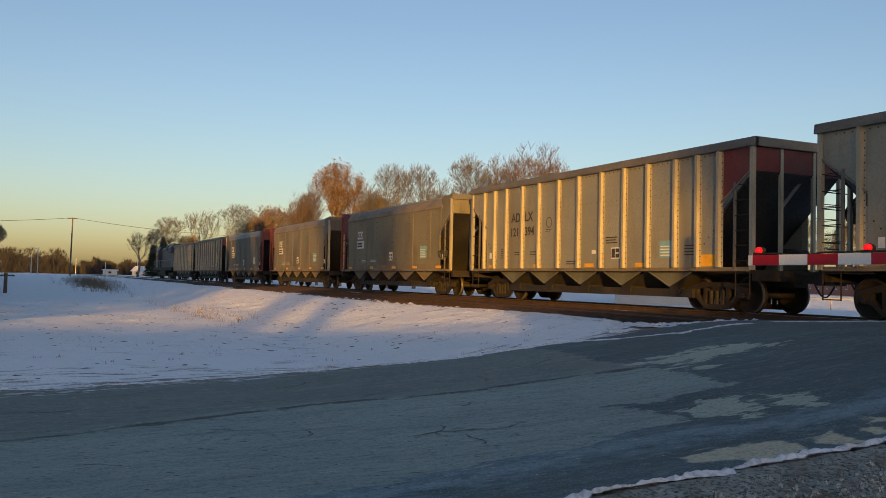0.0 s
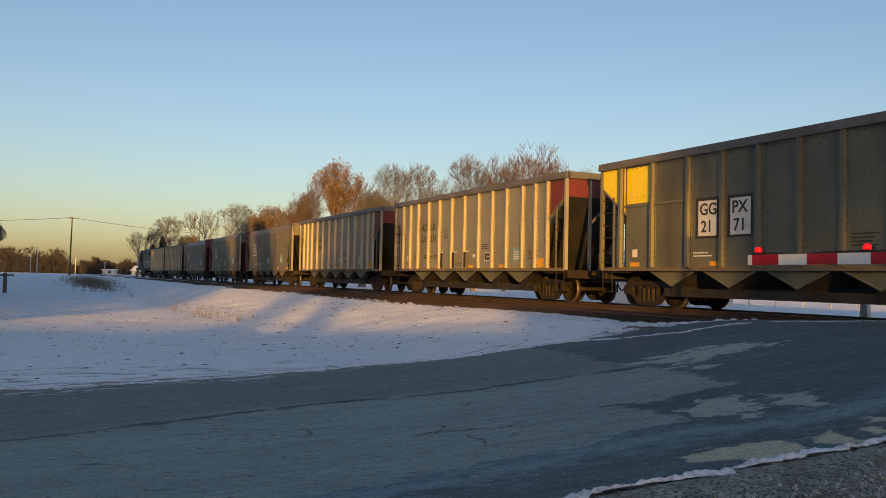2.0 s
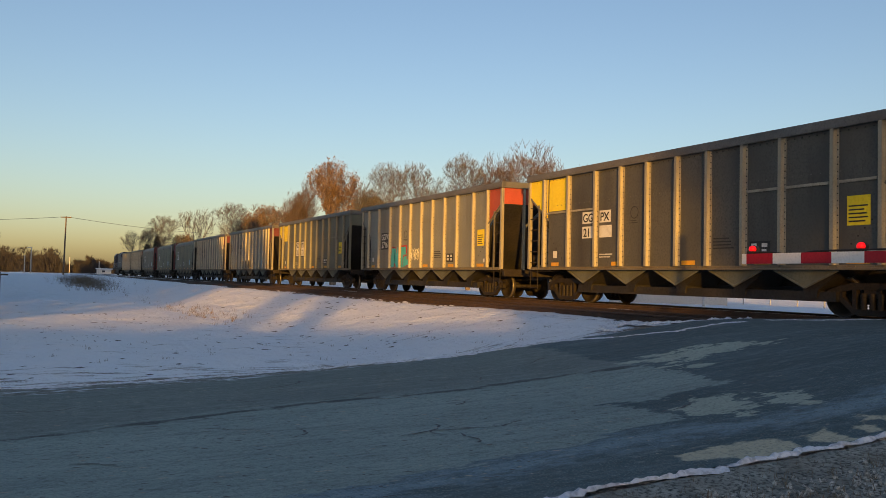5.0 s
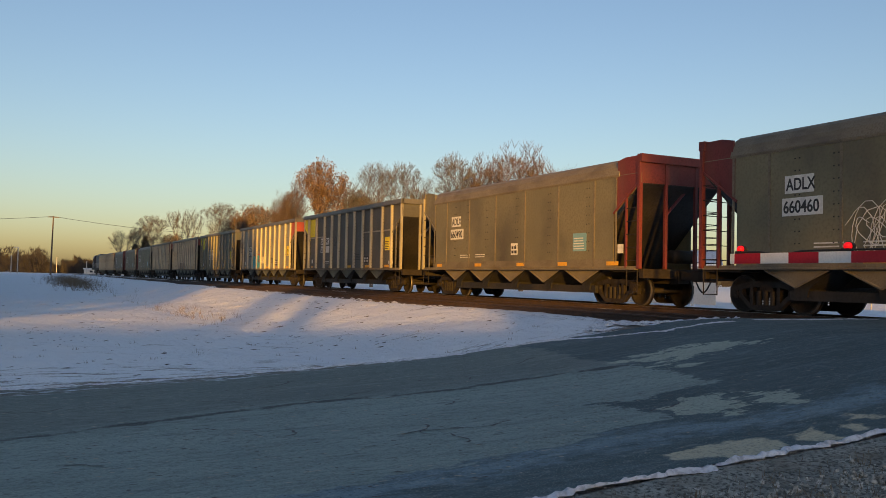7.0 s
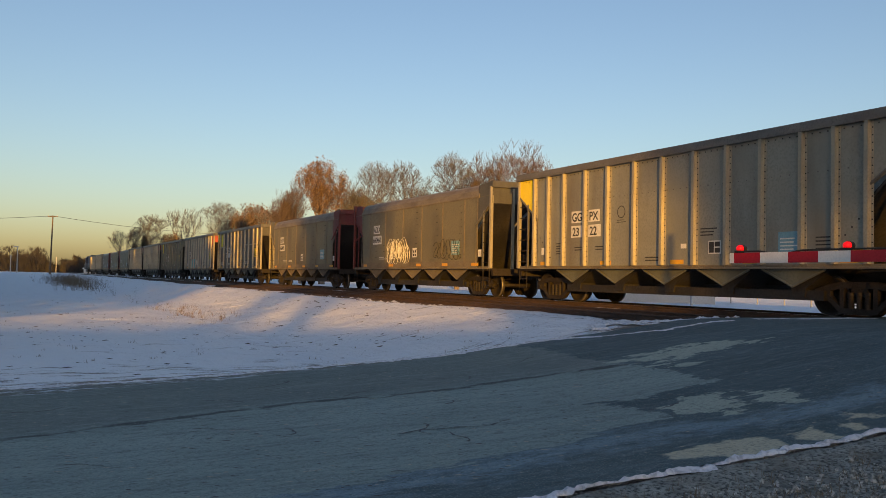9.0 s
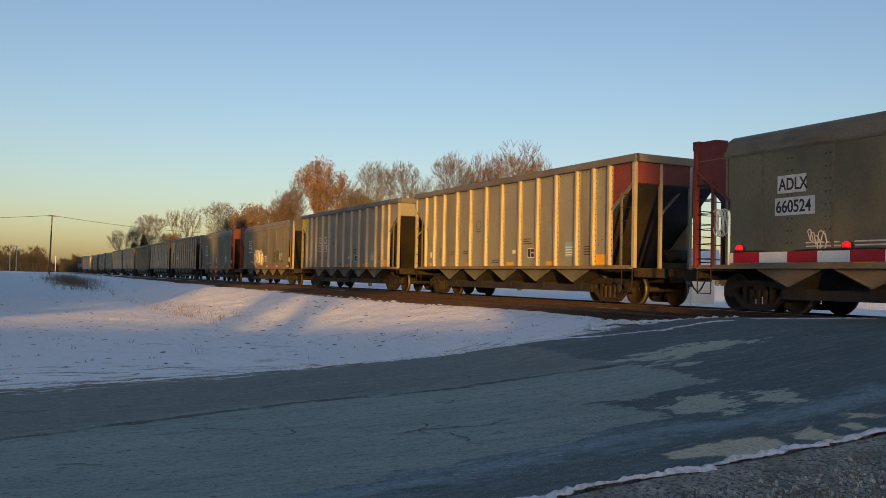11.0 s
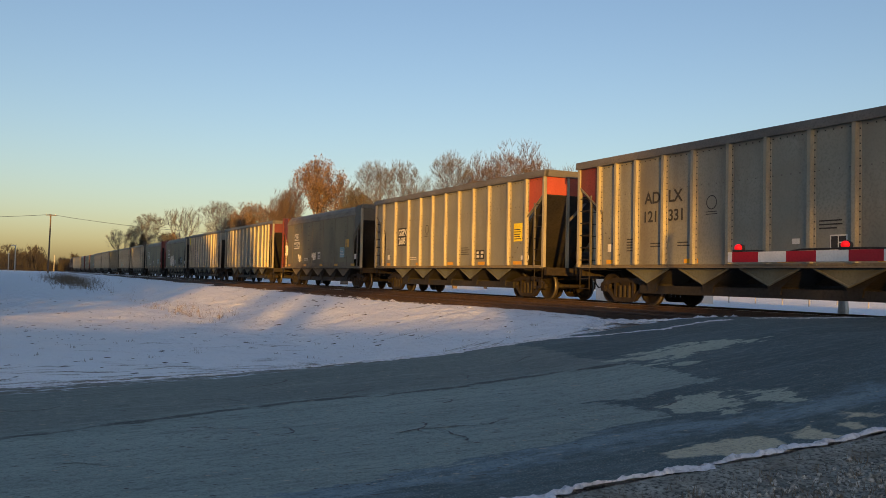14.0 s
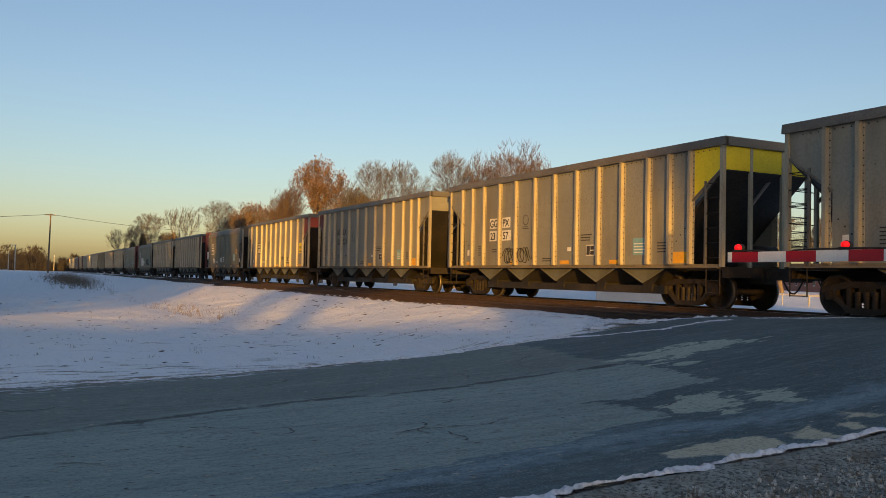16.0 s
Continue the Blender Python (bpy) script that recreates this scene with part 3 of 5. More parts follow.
tufts("dry_grass", 130, on_bank, 0.06, STRAW, "withered grass poking through thin snow")
tufts("dry_grass", 70, lambda: (5.6 + random.gauss(0, 0.5), 34 + random.gauss(0, 4)), 0.28, STRAW, "clump of tall dead weeds in the ditch")
tufts("dry_grass", 900, lambda: (4.6 + random.gauss(0, 1.0), 92 + random.gauss(0, 12)), 0.9, STRAW, "brown bank of dead weeds by the ditch")
s = Shape()
for i in range(2600):
    x, y = on_bank()
    if noise.noise((x * 0.6, y * 0.3, 2)) < 0.05 and random.random() < 0.75:
        continue
    r = 0.006 + 0.05 * random.random() ** 4
    z = ground_z(x, y)
    s.add([(x + r * random.uniform(.8, 3.6) * math.cos(k), y + r * math.sin(k), z - 0.01) for k in (0, 1.05, 2.1, 3.14, 4.2, 5.2)] + [(x, y, z + r * 0.25)],
          [(k, (k + 1) % 6, 6) for k in range(6)])
tagged(part("bare_soil", s, CLOD), "dark clods of soil showing through the snow", "soil", kind="stuff")

# ---- tracks ----
NEAR_TRACK, TRAIN_TRACK = 12.4, 16.75
bed = Shape()
bed.prism([(9.7, -0.36), (10.6, -0.22), (18.8, -0.22), (19.8, -0.36), (19.8, -0.7), (9.7, -0.7)], "y", 12.4, 900)
bed.prism([(9.7, -0.34), (10.5, -0.17), (18.9, -0.17), (19.8, -0.34), (19.8, -0.7), (9.7, -0.7)], "y", -250, 5.0)
tagged(part("ballast_bed", bed, BALLAST), "rust-stained crushed stone under two tracks", "ballast", kind="structure")
deck = ribbon("crossing", 11.0, 19.2, 0.4, lambda x: 5.0, lambda x: 12.4, 0.02, CONCRETE, rows=4)
deck.location.z = -0.03
tagged(deck, "dark asphalt and panel crossing between the rails", "level crossing", kind="structure")
RAIL_PROFILE = [(-0.07, -0.165), (0.07, -0.165), (0.07, -0.15), (0.012, -0.135), (0.012, -0.045), (0.036, -0.03), (0.036, -0.002), (0.03, 0.0),
                (-0.03, 0.0), (-0.036, -0.002), (-0.036, -0.03), (-0.012, -0.045), (-0.012, -0.135), (-0.07, -0.15)]
tie = Shape().box(-1.3, 1.3, -0.11, 0.11, -0.30, -0.155).mesh("tie", TIE)
for cx, polished in ((NEAR_TRACK, False), (TRAIN_TRACK, True)):
    tk = thing("railway_track", "single line of %s rails on wooden ties" % ("bright-topped" if polished else "rusty unused"), "railway track", (cx, 0, 0), "parallel tracks", "structure")
    for sx in (-0.7525, 0.7525):
        r = part("rail", Shape().prism(RAIL_PROFILE, "y", -250, 900), RAIL, tk, at=(sx, 0, 0))
        if polished:
            part("running_surface", Shape().box(-0.026, 0.026, -250, 900, 0.0, 0.003), RAIL_TOP, r, "polished steel running surface")
    k = 0
    far_ties = Shape()
    y = 12.7
    while y < 330:
        if k < 130:
            part("tie", tie, TIE, tk, at=(random.uniform(-0.06, 0.06), y + random.uniform(-0.03, 0.03), 0))
        else:
            far_ties.box(-1.3, 1.3, y - 0.11, y + 0.11, -0.30, -0.155)
        y += 0.53
        k += 1
    tagged(part("far_ties", far_ties, TIE, tk), kind="stuff")
s = Shape()
for i in range(9000):
    y = 12.5 + 34 * random.random() ** 1.6
    x = random.uniform(9.8, 14.9)
    if abs(abs(x - NEAR_TRACK) - 0.7525) < 0.08:
        continue
    k = random.uniform(0.025, 0.06)
    z = float(np.interp(x, (9.7, 10.6, 18.8), (-0.36, -0.22, -0.22))) + 0.012
    q = Euler((random.random() * 6, random.random() * 6, random.random() * 6)).to_matrix()
    s.add([Vector((x, y, z)) + q @ Vector(c) * k for c in ((1, 0, 0), (-1, 0.2, 0), (0, 1, 0.1), (0.1, -0.9, 0), (0, 0, 0.7), (0, 0.1, -0.7))],
          [(0, 2, 4), (2, 1, 4), (1, 3, 4), (3, 0, 4), (2, 0, 5), (1, 2, 5), (3, 1, 5), (0, 3, 5)])
tagged(part("ballast_stones", s, BALLAST), "loose rust-stained crushed stones between the rails", "ballast", kind="stuff")
s = Shape()
for i in range(260):
    y = 12.6 + abs(random.gauss(0, 14))
    x = random.choice((10.9, 11.4, 12.3, 13.3, 14.4)) + random.gauss(0, 0.2)
    r = random.uniform(0.03, 0.12)
    s.add([(x + r * math.cos(k), y + 2.2 * r * math.sin(k), -0.16) for k in (0, 1.05, 2.1, 3.14, 4.2, 5.2)] + [(x, y, -0.16 + r * 0.4)],
          [(k, (k + 1) % 6, 6) for k in range(6)])
tagged(part("snow_scraps", s, SNOW_CLEAN), "scraps of old snow lying on the ballast", "snow", kind="stuff")

# ---- train ----
LENGTH = {"A": 14.55, "G": 14.55, "S": 14.1}
TRIM = 0.45  # the smooth cars end this much further behind their couplers
POSTS_A = (1.05, 1.85, 2.72, 3.85, 4.95, 6.15, 7.3, 8.5, 9.6, 10.67, 11.8, 12.65, 13.42)
POSTS_G = (0.98, 2.38, 3.82, 5.05, 6.22, 7.42, 8.56, 9.75, 10.9, 12.3, 13.45)
SEAMS_S = (1.09, 2.18, 4.08, 6.08, 8.07, 10.06, 11.96, 13.01)
MADE = {}


def shared(key, mat, build, smooth=False):
    """One mesh for all alike parts."""
    if key not in MADE:
        s = Shape()
        build(s)
        MADE[key] = s.mesh(key, mat, smooth)
    return MADE[key]


def rivet_row(s, x, y, z0, z1, step, axis="z"):
    n = int((z1 - z0) / step)
    for i in range(n + 1):
        c = z0 + i * step
        if axis == "z":
            s.box(x - 0.012, x + 0.012, y - 0.013, y + 0.013, c - 0.013, c + 0.013)
        else:
            s.box(x - 0.012, x + 0.012, c - 0.013, c + 0.013, y - 0.013, y + 0.013)


def post_shape(s):
    s.prism([(0.0, -0.115), (0.012, -0.115), (0.012, -0.062), (0.10, -0.045), (0.10, 0.045), (0.012, 0.062), (0.012, 0.115), (0.0, 0.115)],
            "z", 1.13, 4.035)

    rivet_row(s, 0.010, -0.092, 1.25, 3.95, 0.155)


def two_tone(me, plain, mat):
    """Gives all faces past the first ones a second material."""
    if len(me.materials) == 1:
        me.materials.append(mat)
        for f in me.polygons:
            f.material_index = int(f.index >= plain)
    return me


def wheelset(s):
    for sx in (-1, 1):
        s.lathe([(0.0, 0.70 * sx), (0.10, 0.70 * sx), (0.12, 0.72 * sx), (0.36, 0.745 * sx), (0.38, 0.79 * sx), (0.452, 0.79 * sx), (0.457, 0.72 * sx),
                 (0.482, 0.705 * sx), (0.482, 0.68 * sx), (0.39, 0.68 * sx), (0.36, 0.71 * sx), (0.10, 0.66 * sx), (0.0, 0.66 * sx)], n=28)
        s.tube((0.78 * sx, 0, 0), (1.06 * sx, 0, 0), 0.075, n=12)
    s.tube((-0.7, 0, 0), (0.7, 0, 0), 0.08, n=12)


def side_frame(s):
    """Cast bogie side: arched top member, dropped lower member, columns round the spring window, pedestal jaws."""
    s.prism([(-1.08, 0.50), (-1.08, 0.60), (-0.80, 0.68), (-0.45, 0.76), (0.45, 0.76), (0.80, 0.68), (1.08, 0.60), (1.08, 0.50), (0.78, 0.55), (0.42, 0.62),
             (-0.42, 0.62), (-0.78, 0.55)], "x", -0.06, 0.06)
    s.prism([(-0.74, 0.50), (-0.40, 0.20), (0.40, 0.20), (0.74, 0.50), (0.74, 0.36), (0.44, 0.10), (0.30, 0.07), (-0.30, 0.07), (-0.44, 0.10), (-0.74, 0.36)], "x", -0.07, 0.07)
    for q in (-1, 1):
        s.box(-0.06, 0.06, q * 0.40 - 0.05, q * 0.40 + 0.05, 0.14, 0.70)
        s.box(-0.06, 0.06, q * 0.745 - 0.05, q * 0.745 + 0.05, 0.34, 0.60)
        s.box(-0.06, 0.06, q * 1.045 - 0.035, q * 1.045 + 0.035, 0.36, 0.60)


def bearing(s):
    s.tube((-0.10, 0, 0), (0.07, 0, 0), 0.105, n=14)
    s.tube((0.07, 0, 0), (0.10, 0, 0), 0.065, n=10)
    s.box(-0.08, 0.04, -0.13, 0.13, 0.06, 0.15)


def coil(s):
    turned = Shape().lathe([(0.085 if i % 2 else 0.058, 0.17 + 0.031 * i) for i in range(13)], n=10)
    s.add([(b, c, a) for a, b, c in turned.v], turned.f)


def bogie(parent, y):
    tr = part("truck", shared("bolster", GRIME, lambda s: (s.box(-1.0, 1.0, -0.2, 0.2, 0.46, 0.72), s.tube((0, 0, 0.72), (0, 0, 0.84), 0.2, n=12))), GRIME, parent,
              "grimy cast steel truck", at=(0, y, 0))
    for sx in (-1, 1):
        part("side_frame", shared("side_frame", GRIME, side_frame), GRIME, tr, at=(0.99 * sx, 0, 0))
        for sy in (-0.2, 0.0, 0.2):
            part("spring", shared("spring", GRIME, coil, True), GRIME, tr, at=(1.0 * sx, sy, 0))
        for ay in (-0.89, 0.89):
            ob = part("bearing", shared("bearing", GRIME, bearing), GRIME, tr, at=(1.0 * sx, ay, 0.457))
            ob.scale.x = sx
    for ay in (-0.89, 0.89):
        part("wheelset", shared("wheelset", GRIME, wheelset, True), GRIME, tr, at=(0, ay, 0.459))
        for q in (-1, 1):
            part("wheel_tread", shared("wheel_tread", TREAD, lambda s: s.lathe([(0.459, 0.735), (0.455, 0.785), (0.445, 0.7925), (0.437, 0.793)], n=28), True),
                 TREAD, tr, "bright worn wheel rim", at=(0, ay, 0.459)).scale.x = q
        part("brake_beam", shared("brake_beam", GRIME, lambda s: (s.tube((-0.9, 0, 0.40), (0.9, 0, 0.40), 0.045, n=8), s.box(-0.80, -0.70, -0.05, 0.05, 0.3, 0.55), s.box(0.70, 0.80, -0.05, 0.05, 0.3, 0.55))),
             GRIME, tr, at=(0, ay * 0.38, 0))


def pocket(s):
    s.prism([(-0.86, 1.04), (0.86, 1.04), (0.20, 0.60), (0.16, 0.42), (-0.16, 0.42), (-0.20, 0.60)], "x", -1.2, 1.2)


def pocket_plate(s):
    s.prism([(-0.84, 1.02), (0.84, 1.02), (0.03, 0.66), (-0.03, 0.66)], "x", 0.0, 0.015)
    for a, b in (((-0.86, 1.02), (0, 0.64)), ((0.86, 1.02), (0, 0.64))):
        s.tube((0.0, a[0], a[1]), (0.0, b[0], b[1]), 0.028, n=6)


def decal(parent, p, z, w, h, mat, name="marking", label="", x=-1.466, thick=0.004):
    """A flat panel on the camera's side: p metres behind the car's front end, z of its lower edge."""
    return part(name, Shape().box(x - thick, x, -p - w, -p, z, z + h), mat, parent, label)


def bars(parent, p, z, w, rows, mat, x=-1.466, h=0.03, gap=0.05):
    s = Shape()
    for i in range(rows):
        ww = w * random.uniform(0.7, 1.0)
        s.box(x - 0.003, x, -p - ww, -p, z + i * (h + gap), z + i * (h + gap) + h)
    return part("small_print", s, mat, parent)


def scrawl(parent, p, z, w, h, mat, loops=9, r=0.014, seed=1, name="graffiti", label=""):
    """One sprayed line that loops along the side."""
    rng = random.Random(seed)
    c = bpy.data.curves.new(name, "CURVE")
    c.dimensions, c.bevel_depth, c.bevel_resolution, c.resolution_u = "3D", r, 0, 4
    n = loops * 5
    line = c.splines.new("BEZIER")
    line.bezier_points.add(n - 1)
    for i, b in enumerate(line.bezier_points):
        u = i / (n - 1)
        b.co = (-1.472, -p - w * u - 0.10 * w * math.sin(i * 2.1 + seed), z + h * (0.5 + 0.48 * math.sin(i * 1.93 + rng.uniform(-0.7, 0.7))))
        b.handle_left_type = b.handle_right_type = "AUTO"
    c.materials.append(mat)
    ob = new(name, c)
    ob.parent = parent
    return tagged(ob, label)


def hopper(front, style, hull, front_paint, rear_paint, label, second_panel=False, belt=False, mark=None, rib=RIB):
    e = thing("hopper_car", label, "hopper car", (TRAIN_TRACK, front, 0), "hopper cars of the train")
    front -= TRIM if style == "S" else 0.0
    e["front"] = front
    L = LENGTH[style]
    posts = POSTS_A if style == "A" else POSTS_G
    top_z = 4.04 if style != "S" else 3.74
    # sides
    outline = [(0, top_z), (0, 3.45), (-1.2, 2.62), (-1.2, 1.12), (-L + 1.2, 1.12), (-L + 1.2, 2.62), (-L, 3.45), (-L, top_z)]
    for sx in (-1, 1):
        part("side_sheet", shared("side_sheet" + style + hull.name, hull, lambda s: s.prism(outline, "x", -0.012, 0.012)), hull, e, at=(sx * 1.45, 0, 0))
        if style != "S":
            # rivets below the chord are black: their small shadows put into the colour
            part("top_chord", two_tone(shared("top_chord", CHORD, lambda s: (s.prism([(-0.05, 4.03), (0.12, 4.03), (0.12, 4.09), (0.10, 4.24), (-0.05, 4.25)], "y", -L - 0.06, 0.06),
                                                                    rivet_row(s, 0.016, 3.96, -L + 0.3, -0.3, 0.2, "y"))), 7, INK), CHORD, e, at=(sx * 1.45, 0, 0)).scale.x = sx
            for p in posts:
                # post rivets get black too, standing in for the shadow beside each
                part("side_post", two_tone(shared("side_post" + rib.name, rib, post_shape), 10, INK), rib, e, at=(sx * 1.462, -p, 0)).scale.x = sx
        else:
            part("top_chord", shared("curved_top" + hull.name, CHORD if hull is HULL_DARK else SILL, lambda s: (
                s.prism([(-0.02, 3.70), (0.03, 3.70), (0.04, 3.76), (-0.02, 3.98), (-0.13, 4.14), (-0.27, 4.23), (-0.29, 4.20), (-0.15, 4.11), (-0.05, 3.96), (0.0, 3.76)], "y", -L + 0.95, -1.0),
                rivet_row(s, 0.04, 3.75, -L + 1.15, -1.2, 0.17, "y"))), CHORD, e, "rounded roof edge", at=(sx * 1.45, 0, 0)).scale.x = sx
            for p in SEAMS_S:
                part("side_seam", shared("side_seam", SILL, lambda s: (s.box(0, 0.014, -0.035, 0.035, 1.13, 3.72), rivet_row(s, 0.016, 0.0, 1.25, 3.65, 0.17))), SILL, e,
                     at=(sx * 1.462, -p, 0)).scale.x = sx
            part("lower_band", shared("lower_band", SILL, lambda s: s.box(-0.004, 0.004, -L + 1.2, -1.2, 1.13, 1.34)), SILL, e, at=(sx * 1.4665, 0, 0))
        part("side_sill", shared("side_sill" + style, SILL, lambda s: (s.prism([(-0.05, 1.03), (0.10, 1.03), (0.10, 1.06), (0.03, 1.07), (0.03, 1.13), (-0.05, 1.13)], "y", -L + 0.15, -0.15),
                                                               rivet_row(s, 0.035, 1.10, -L + 0.4, -0.4, 0.22, "y"))), SILL, e, at=(sx * 1.45, 0, 0)).scale.x = sx
    # ends
    for flip, paint in ((1, front_paint), (-1, rear_paint)):
        y0 = 0.0 if flip == 1 else -L
        reach = 0.9 if style != "S" or flip == -1 else 0.9 + TRIM
        trim = paint if style == "S" and paint is RED_END else rib

        def yy(d, flip=flip, y0=y0):
            return y0 - flip * d
        for sx in (-1, 1):
            tri = [(yy(0.04), top_z - 0.02), (yy(0.04), 3.52), (yy(1.14), 2.74), (yy(1.14), top_z - 0.02)]
            part("end_panel", Shape().prism(tri, "x", sx * 1.463, sx * 1.468), paint, e, "painted end panel" if paint is not hull else "")
            if second_panel and flip == 1 and sx == -1:
                part("end_panel", Shape().box(-1.468, -1.463, yy(2.35), yy(1.22), 2.95, top_z - 0.06), paint, e, "painted yellow panel")
            part("corner_post", shared("corner_post" + trim.name, trim, lambda s: (s.box(-0.055, 0.055, -0.05, 0.05, 1.06, 4.05), rivet_row(s, -0.055, 0.0, 1.2, 3.95, 0.3))), trim, e,
                 at=(sx * 1.47, yy(0.05), 0))
            part("ladder_post", shared("ladder_post" + (trim.name if trim is RED_END else ""), trim if trim is RED_END else CHORD, lambda s: s.box(-0.025, 0.025, -0.03, 0.03, 1.06, 3.2)), trim, e, at=(sx * 1.47, yy(0.62), 0))
            part("end_post", shared("end_post" + trim.name, trim, lambda s: (s.box(-0.045, 0.045, -0.04, 0.04, 1.06, 4.03), rivet_row(s, -0.045, -0.03, 1.2, 3.95, 0.3))), trim, e, at=(sx * 0.55, yy(0.05), 0))
            for k in range(6):
                part("rung", shared("side_rung", GRIME, lambda s: s.tube((0, -0.26, 0), (0, 0.26, 0), 0.012, n=6)), GRIME, e, at=(sx * 1.48, yy(0.34), 1.28 + 0.37 * k))
                if sx == -flip:
                    part("rung", shared("end_rung", GRIME, lambda s: s.tube((-0.43, 0, 0), (0.43, 0, 0), 0.012, n=6)), GRIME, e, at=(sx * 1.01, yy(0.02), 1.28 + 0.37 * k))
            diag = Shape()
            diag.tube((sx * 1.47, yy(0.03), 3.50), (sx * 1.47, yy(1.2), 2.66), 0.035, n=6)
            part("brace", diag, trim if trim is RED_END else CHORD, e, "diagonal end brace")
        part("end_sheet", Shape().box(-1.44, 1.44, min(yy(0.03), yy(0.06)), max(yy(0.03), yy(0.06)), 3.45, top_z + (0.0 if style != "S" else 0.3)), paint, e, "painted end sheet" if paint is not hull else "")
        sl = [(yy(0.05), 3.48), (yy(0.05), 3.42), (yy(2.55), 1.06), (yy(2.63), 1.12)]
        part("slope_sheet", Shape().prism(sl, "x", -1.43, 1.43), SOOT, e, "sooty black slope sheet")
        cap = Shape().box(-1.5, 1.5, min(yy(-0.06), yy(0.14)), max(yy(-0.06), yy(0.14)), 4.03 if style != "S" else 4.02, 4.25)
        part("end_chord", cap, CHORD if style != "S" or paint is hull else paint, e)
        if style == "S":
            for sx in (-1, 1):
                part("corner_cap", Shape().prism([(yy(0.0), 3.72), (yy(1.05), 3.72), (yy(1.05), 4.15), (yy(0.7), 4.22), (yy(0.0), 4.22)], "x", sx * 1.40, sx * 1.46), paint, e)
        part("end_platform", Shape().box(-1.42, 1.42, min(yy(0), yy(1.3)), max(yy(0), yy(1.3)), 0.98, 1.06), GRIME, e)
        part("end_sill", Shape().box(-1.4, 1.4, min(yy(-0.04), yy(0.12)), max(yy(-0.04), yy(0.12)), 0.80, 1.05), GRIME, e)
        cp = Shape().box(-0.11, 0.11, min(yy(-reach), yy(0.3)), max(yy(-reach), yy(0.3)), 0.76, 0.98)
        cp.box(-0.19, 0.19, min(yy(-reach - 0.04), yy(0.26 - reach)), max(yy(-reach - 0.04), yy(0.26 - reach)), 0.72, 1.02)
        part("coupler", cp, GRIME, e, "cast knuckle coupler")
        part("brace", Shape().tube((-0.55, yy(0.08), 2.55), (0.5, yy(0.3), 3.42), 0.045, n=6), trim if trim is RED_END else CHORD, e, "diagonal end brace")
        cord("air_hose", [(0.45, yy(-0.05 - 0.1 * k), 0.85 - 0.42 * math.sin(k * 0.45)) for k in range(8)], 0.022, BLACK, e, "black rubber brake hose")
        st = Shape()
        for z in (0.42, 0.72):
            st.tube((-1.47, yy(0.12), z), (-1.47, yy(0.58), z), 0.014, n=6)
        for d in (0.12, 0.58):
            st.tube((-1.47, yy(d), 0.40), (-1.47, yy(d), 1.03), 0.016, n=6)
        part("step", st, GRIME, e, "hanging steel step")
        bogie(e, yy(1.68))
    gear = Shape().tube((0.25, -L + 0.75, 1.45), (1.05, -L + 0.75, 1.45), 0.20, n=14)
    part("air_reservoir", gear, GRIME, e, "brake air tank", True)
    # underside
    part("centre_sill", shared("centre_sill" + style, GRIME, lambda s: s.box(-0.21, 0.21, -L - 0.1, 0.1, 0.66, 1.0)), GRIME, e)
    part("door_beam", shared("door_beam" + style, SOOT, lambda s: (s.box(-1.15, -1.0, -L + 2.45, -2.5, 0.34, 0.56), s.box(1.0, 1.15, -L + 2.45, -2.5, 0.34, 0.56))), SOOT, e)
    for k in range(5):
        y = -L / 2 + (k - 2) * 2.1
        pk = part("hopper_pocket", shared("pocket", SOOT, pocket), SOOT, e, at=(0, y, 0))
        for sx in (-1, 1):
            pm = HULL_GREEN if style != "S" else SILL
            part("pocket_plate", shared("pocket_plate" + pm.name, pm, pocket_plate), pm, pk, at=(sx * 1.385, 0, 0))
            if style == "S" and sx == -1:
                part("marking", shared("pocket_mark", SILL, lambda s: s.box(-0.003, 0.003, -0.14, 0.14, 0.88, 0.97)), SILL, pk, at=(-1.392, 0, 0))
    # common stencils on the camera's side
    for p, w in ((1.4, 0.42), (4.6, 0.5), (7.6, 0.5), (10.1, 0.5), (12.6 if style != "A" else 12.75, 0.55)):
        decal(e, p, 1.155, w, 0.115 if p < 12 or style != "A" else 0.30, AMBER, "reflector", "amber reflective strip", x=-1.474 if style == "S" else -1.466)
    if style == "A":
        decal(e, 11.15, 1.40, 0.62, 0.46, BLUE_TAG, "data_panel", "pale blue data panel")
        bars(e, 11.2, 1.45, 0.5, 4, CHALK, x=-1.471)
        bars(e, 12.15, 1.45, 0.5, 4, INK)
        decal(e, 8.98, 1.40, 0.42, 0.33, CHALK, "data_panel", "black and white inspection plate")
        decal(e, 9.01, 1.43, 0.16, 0.27, INK, x=-1.471), decal(e, 9.20, 1.43, 0.17, 0.12, INK, x=-1.471), decal(e, 9.20, 1.58, 0.17, 0.12, INK, x=-1.471)
        bars(e, 8.7, 1.86, 0.6, 3, INK)
        decal(e, 8.0, 1.56, 0.2, 0.12, CHALK)
        bars(e, 4.35, 1.6, 0.5, 2, INK), bars(e, 2.3, 1.5, 0.5, 5, INK), bars(e, 6.6, 1.25, 0.7, 2, INK), bars(e, 3.3, 1.6, 0.6, 2, INK)
        decal(e, 1.45, 1.5, 0.16, 0.22, CHALK)
    elif style == "G":
        decal(e, 9.95, 1.36, 0.62, 0.34, INK, "data_panel", "black and white inspection plate")
        bars(e, 10.0, 1.42, 0.2, 2, CHALK, x=-1.471, h=0.09), bars(e, 10.32, 1.42, 0.2, 2, CHALK, x=-1.471, h=0.09)
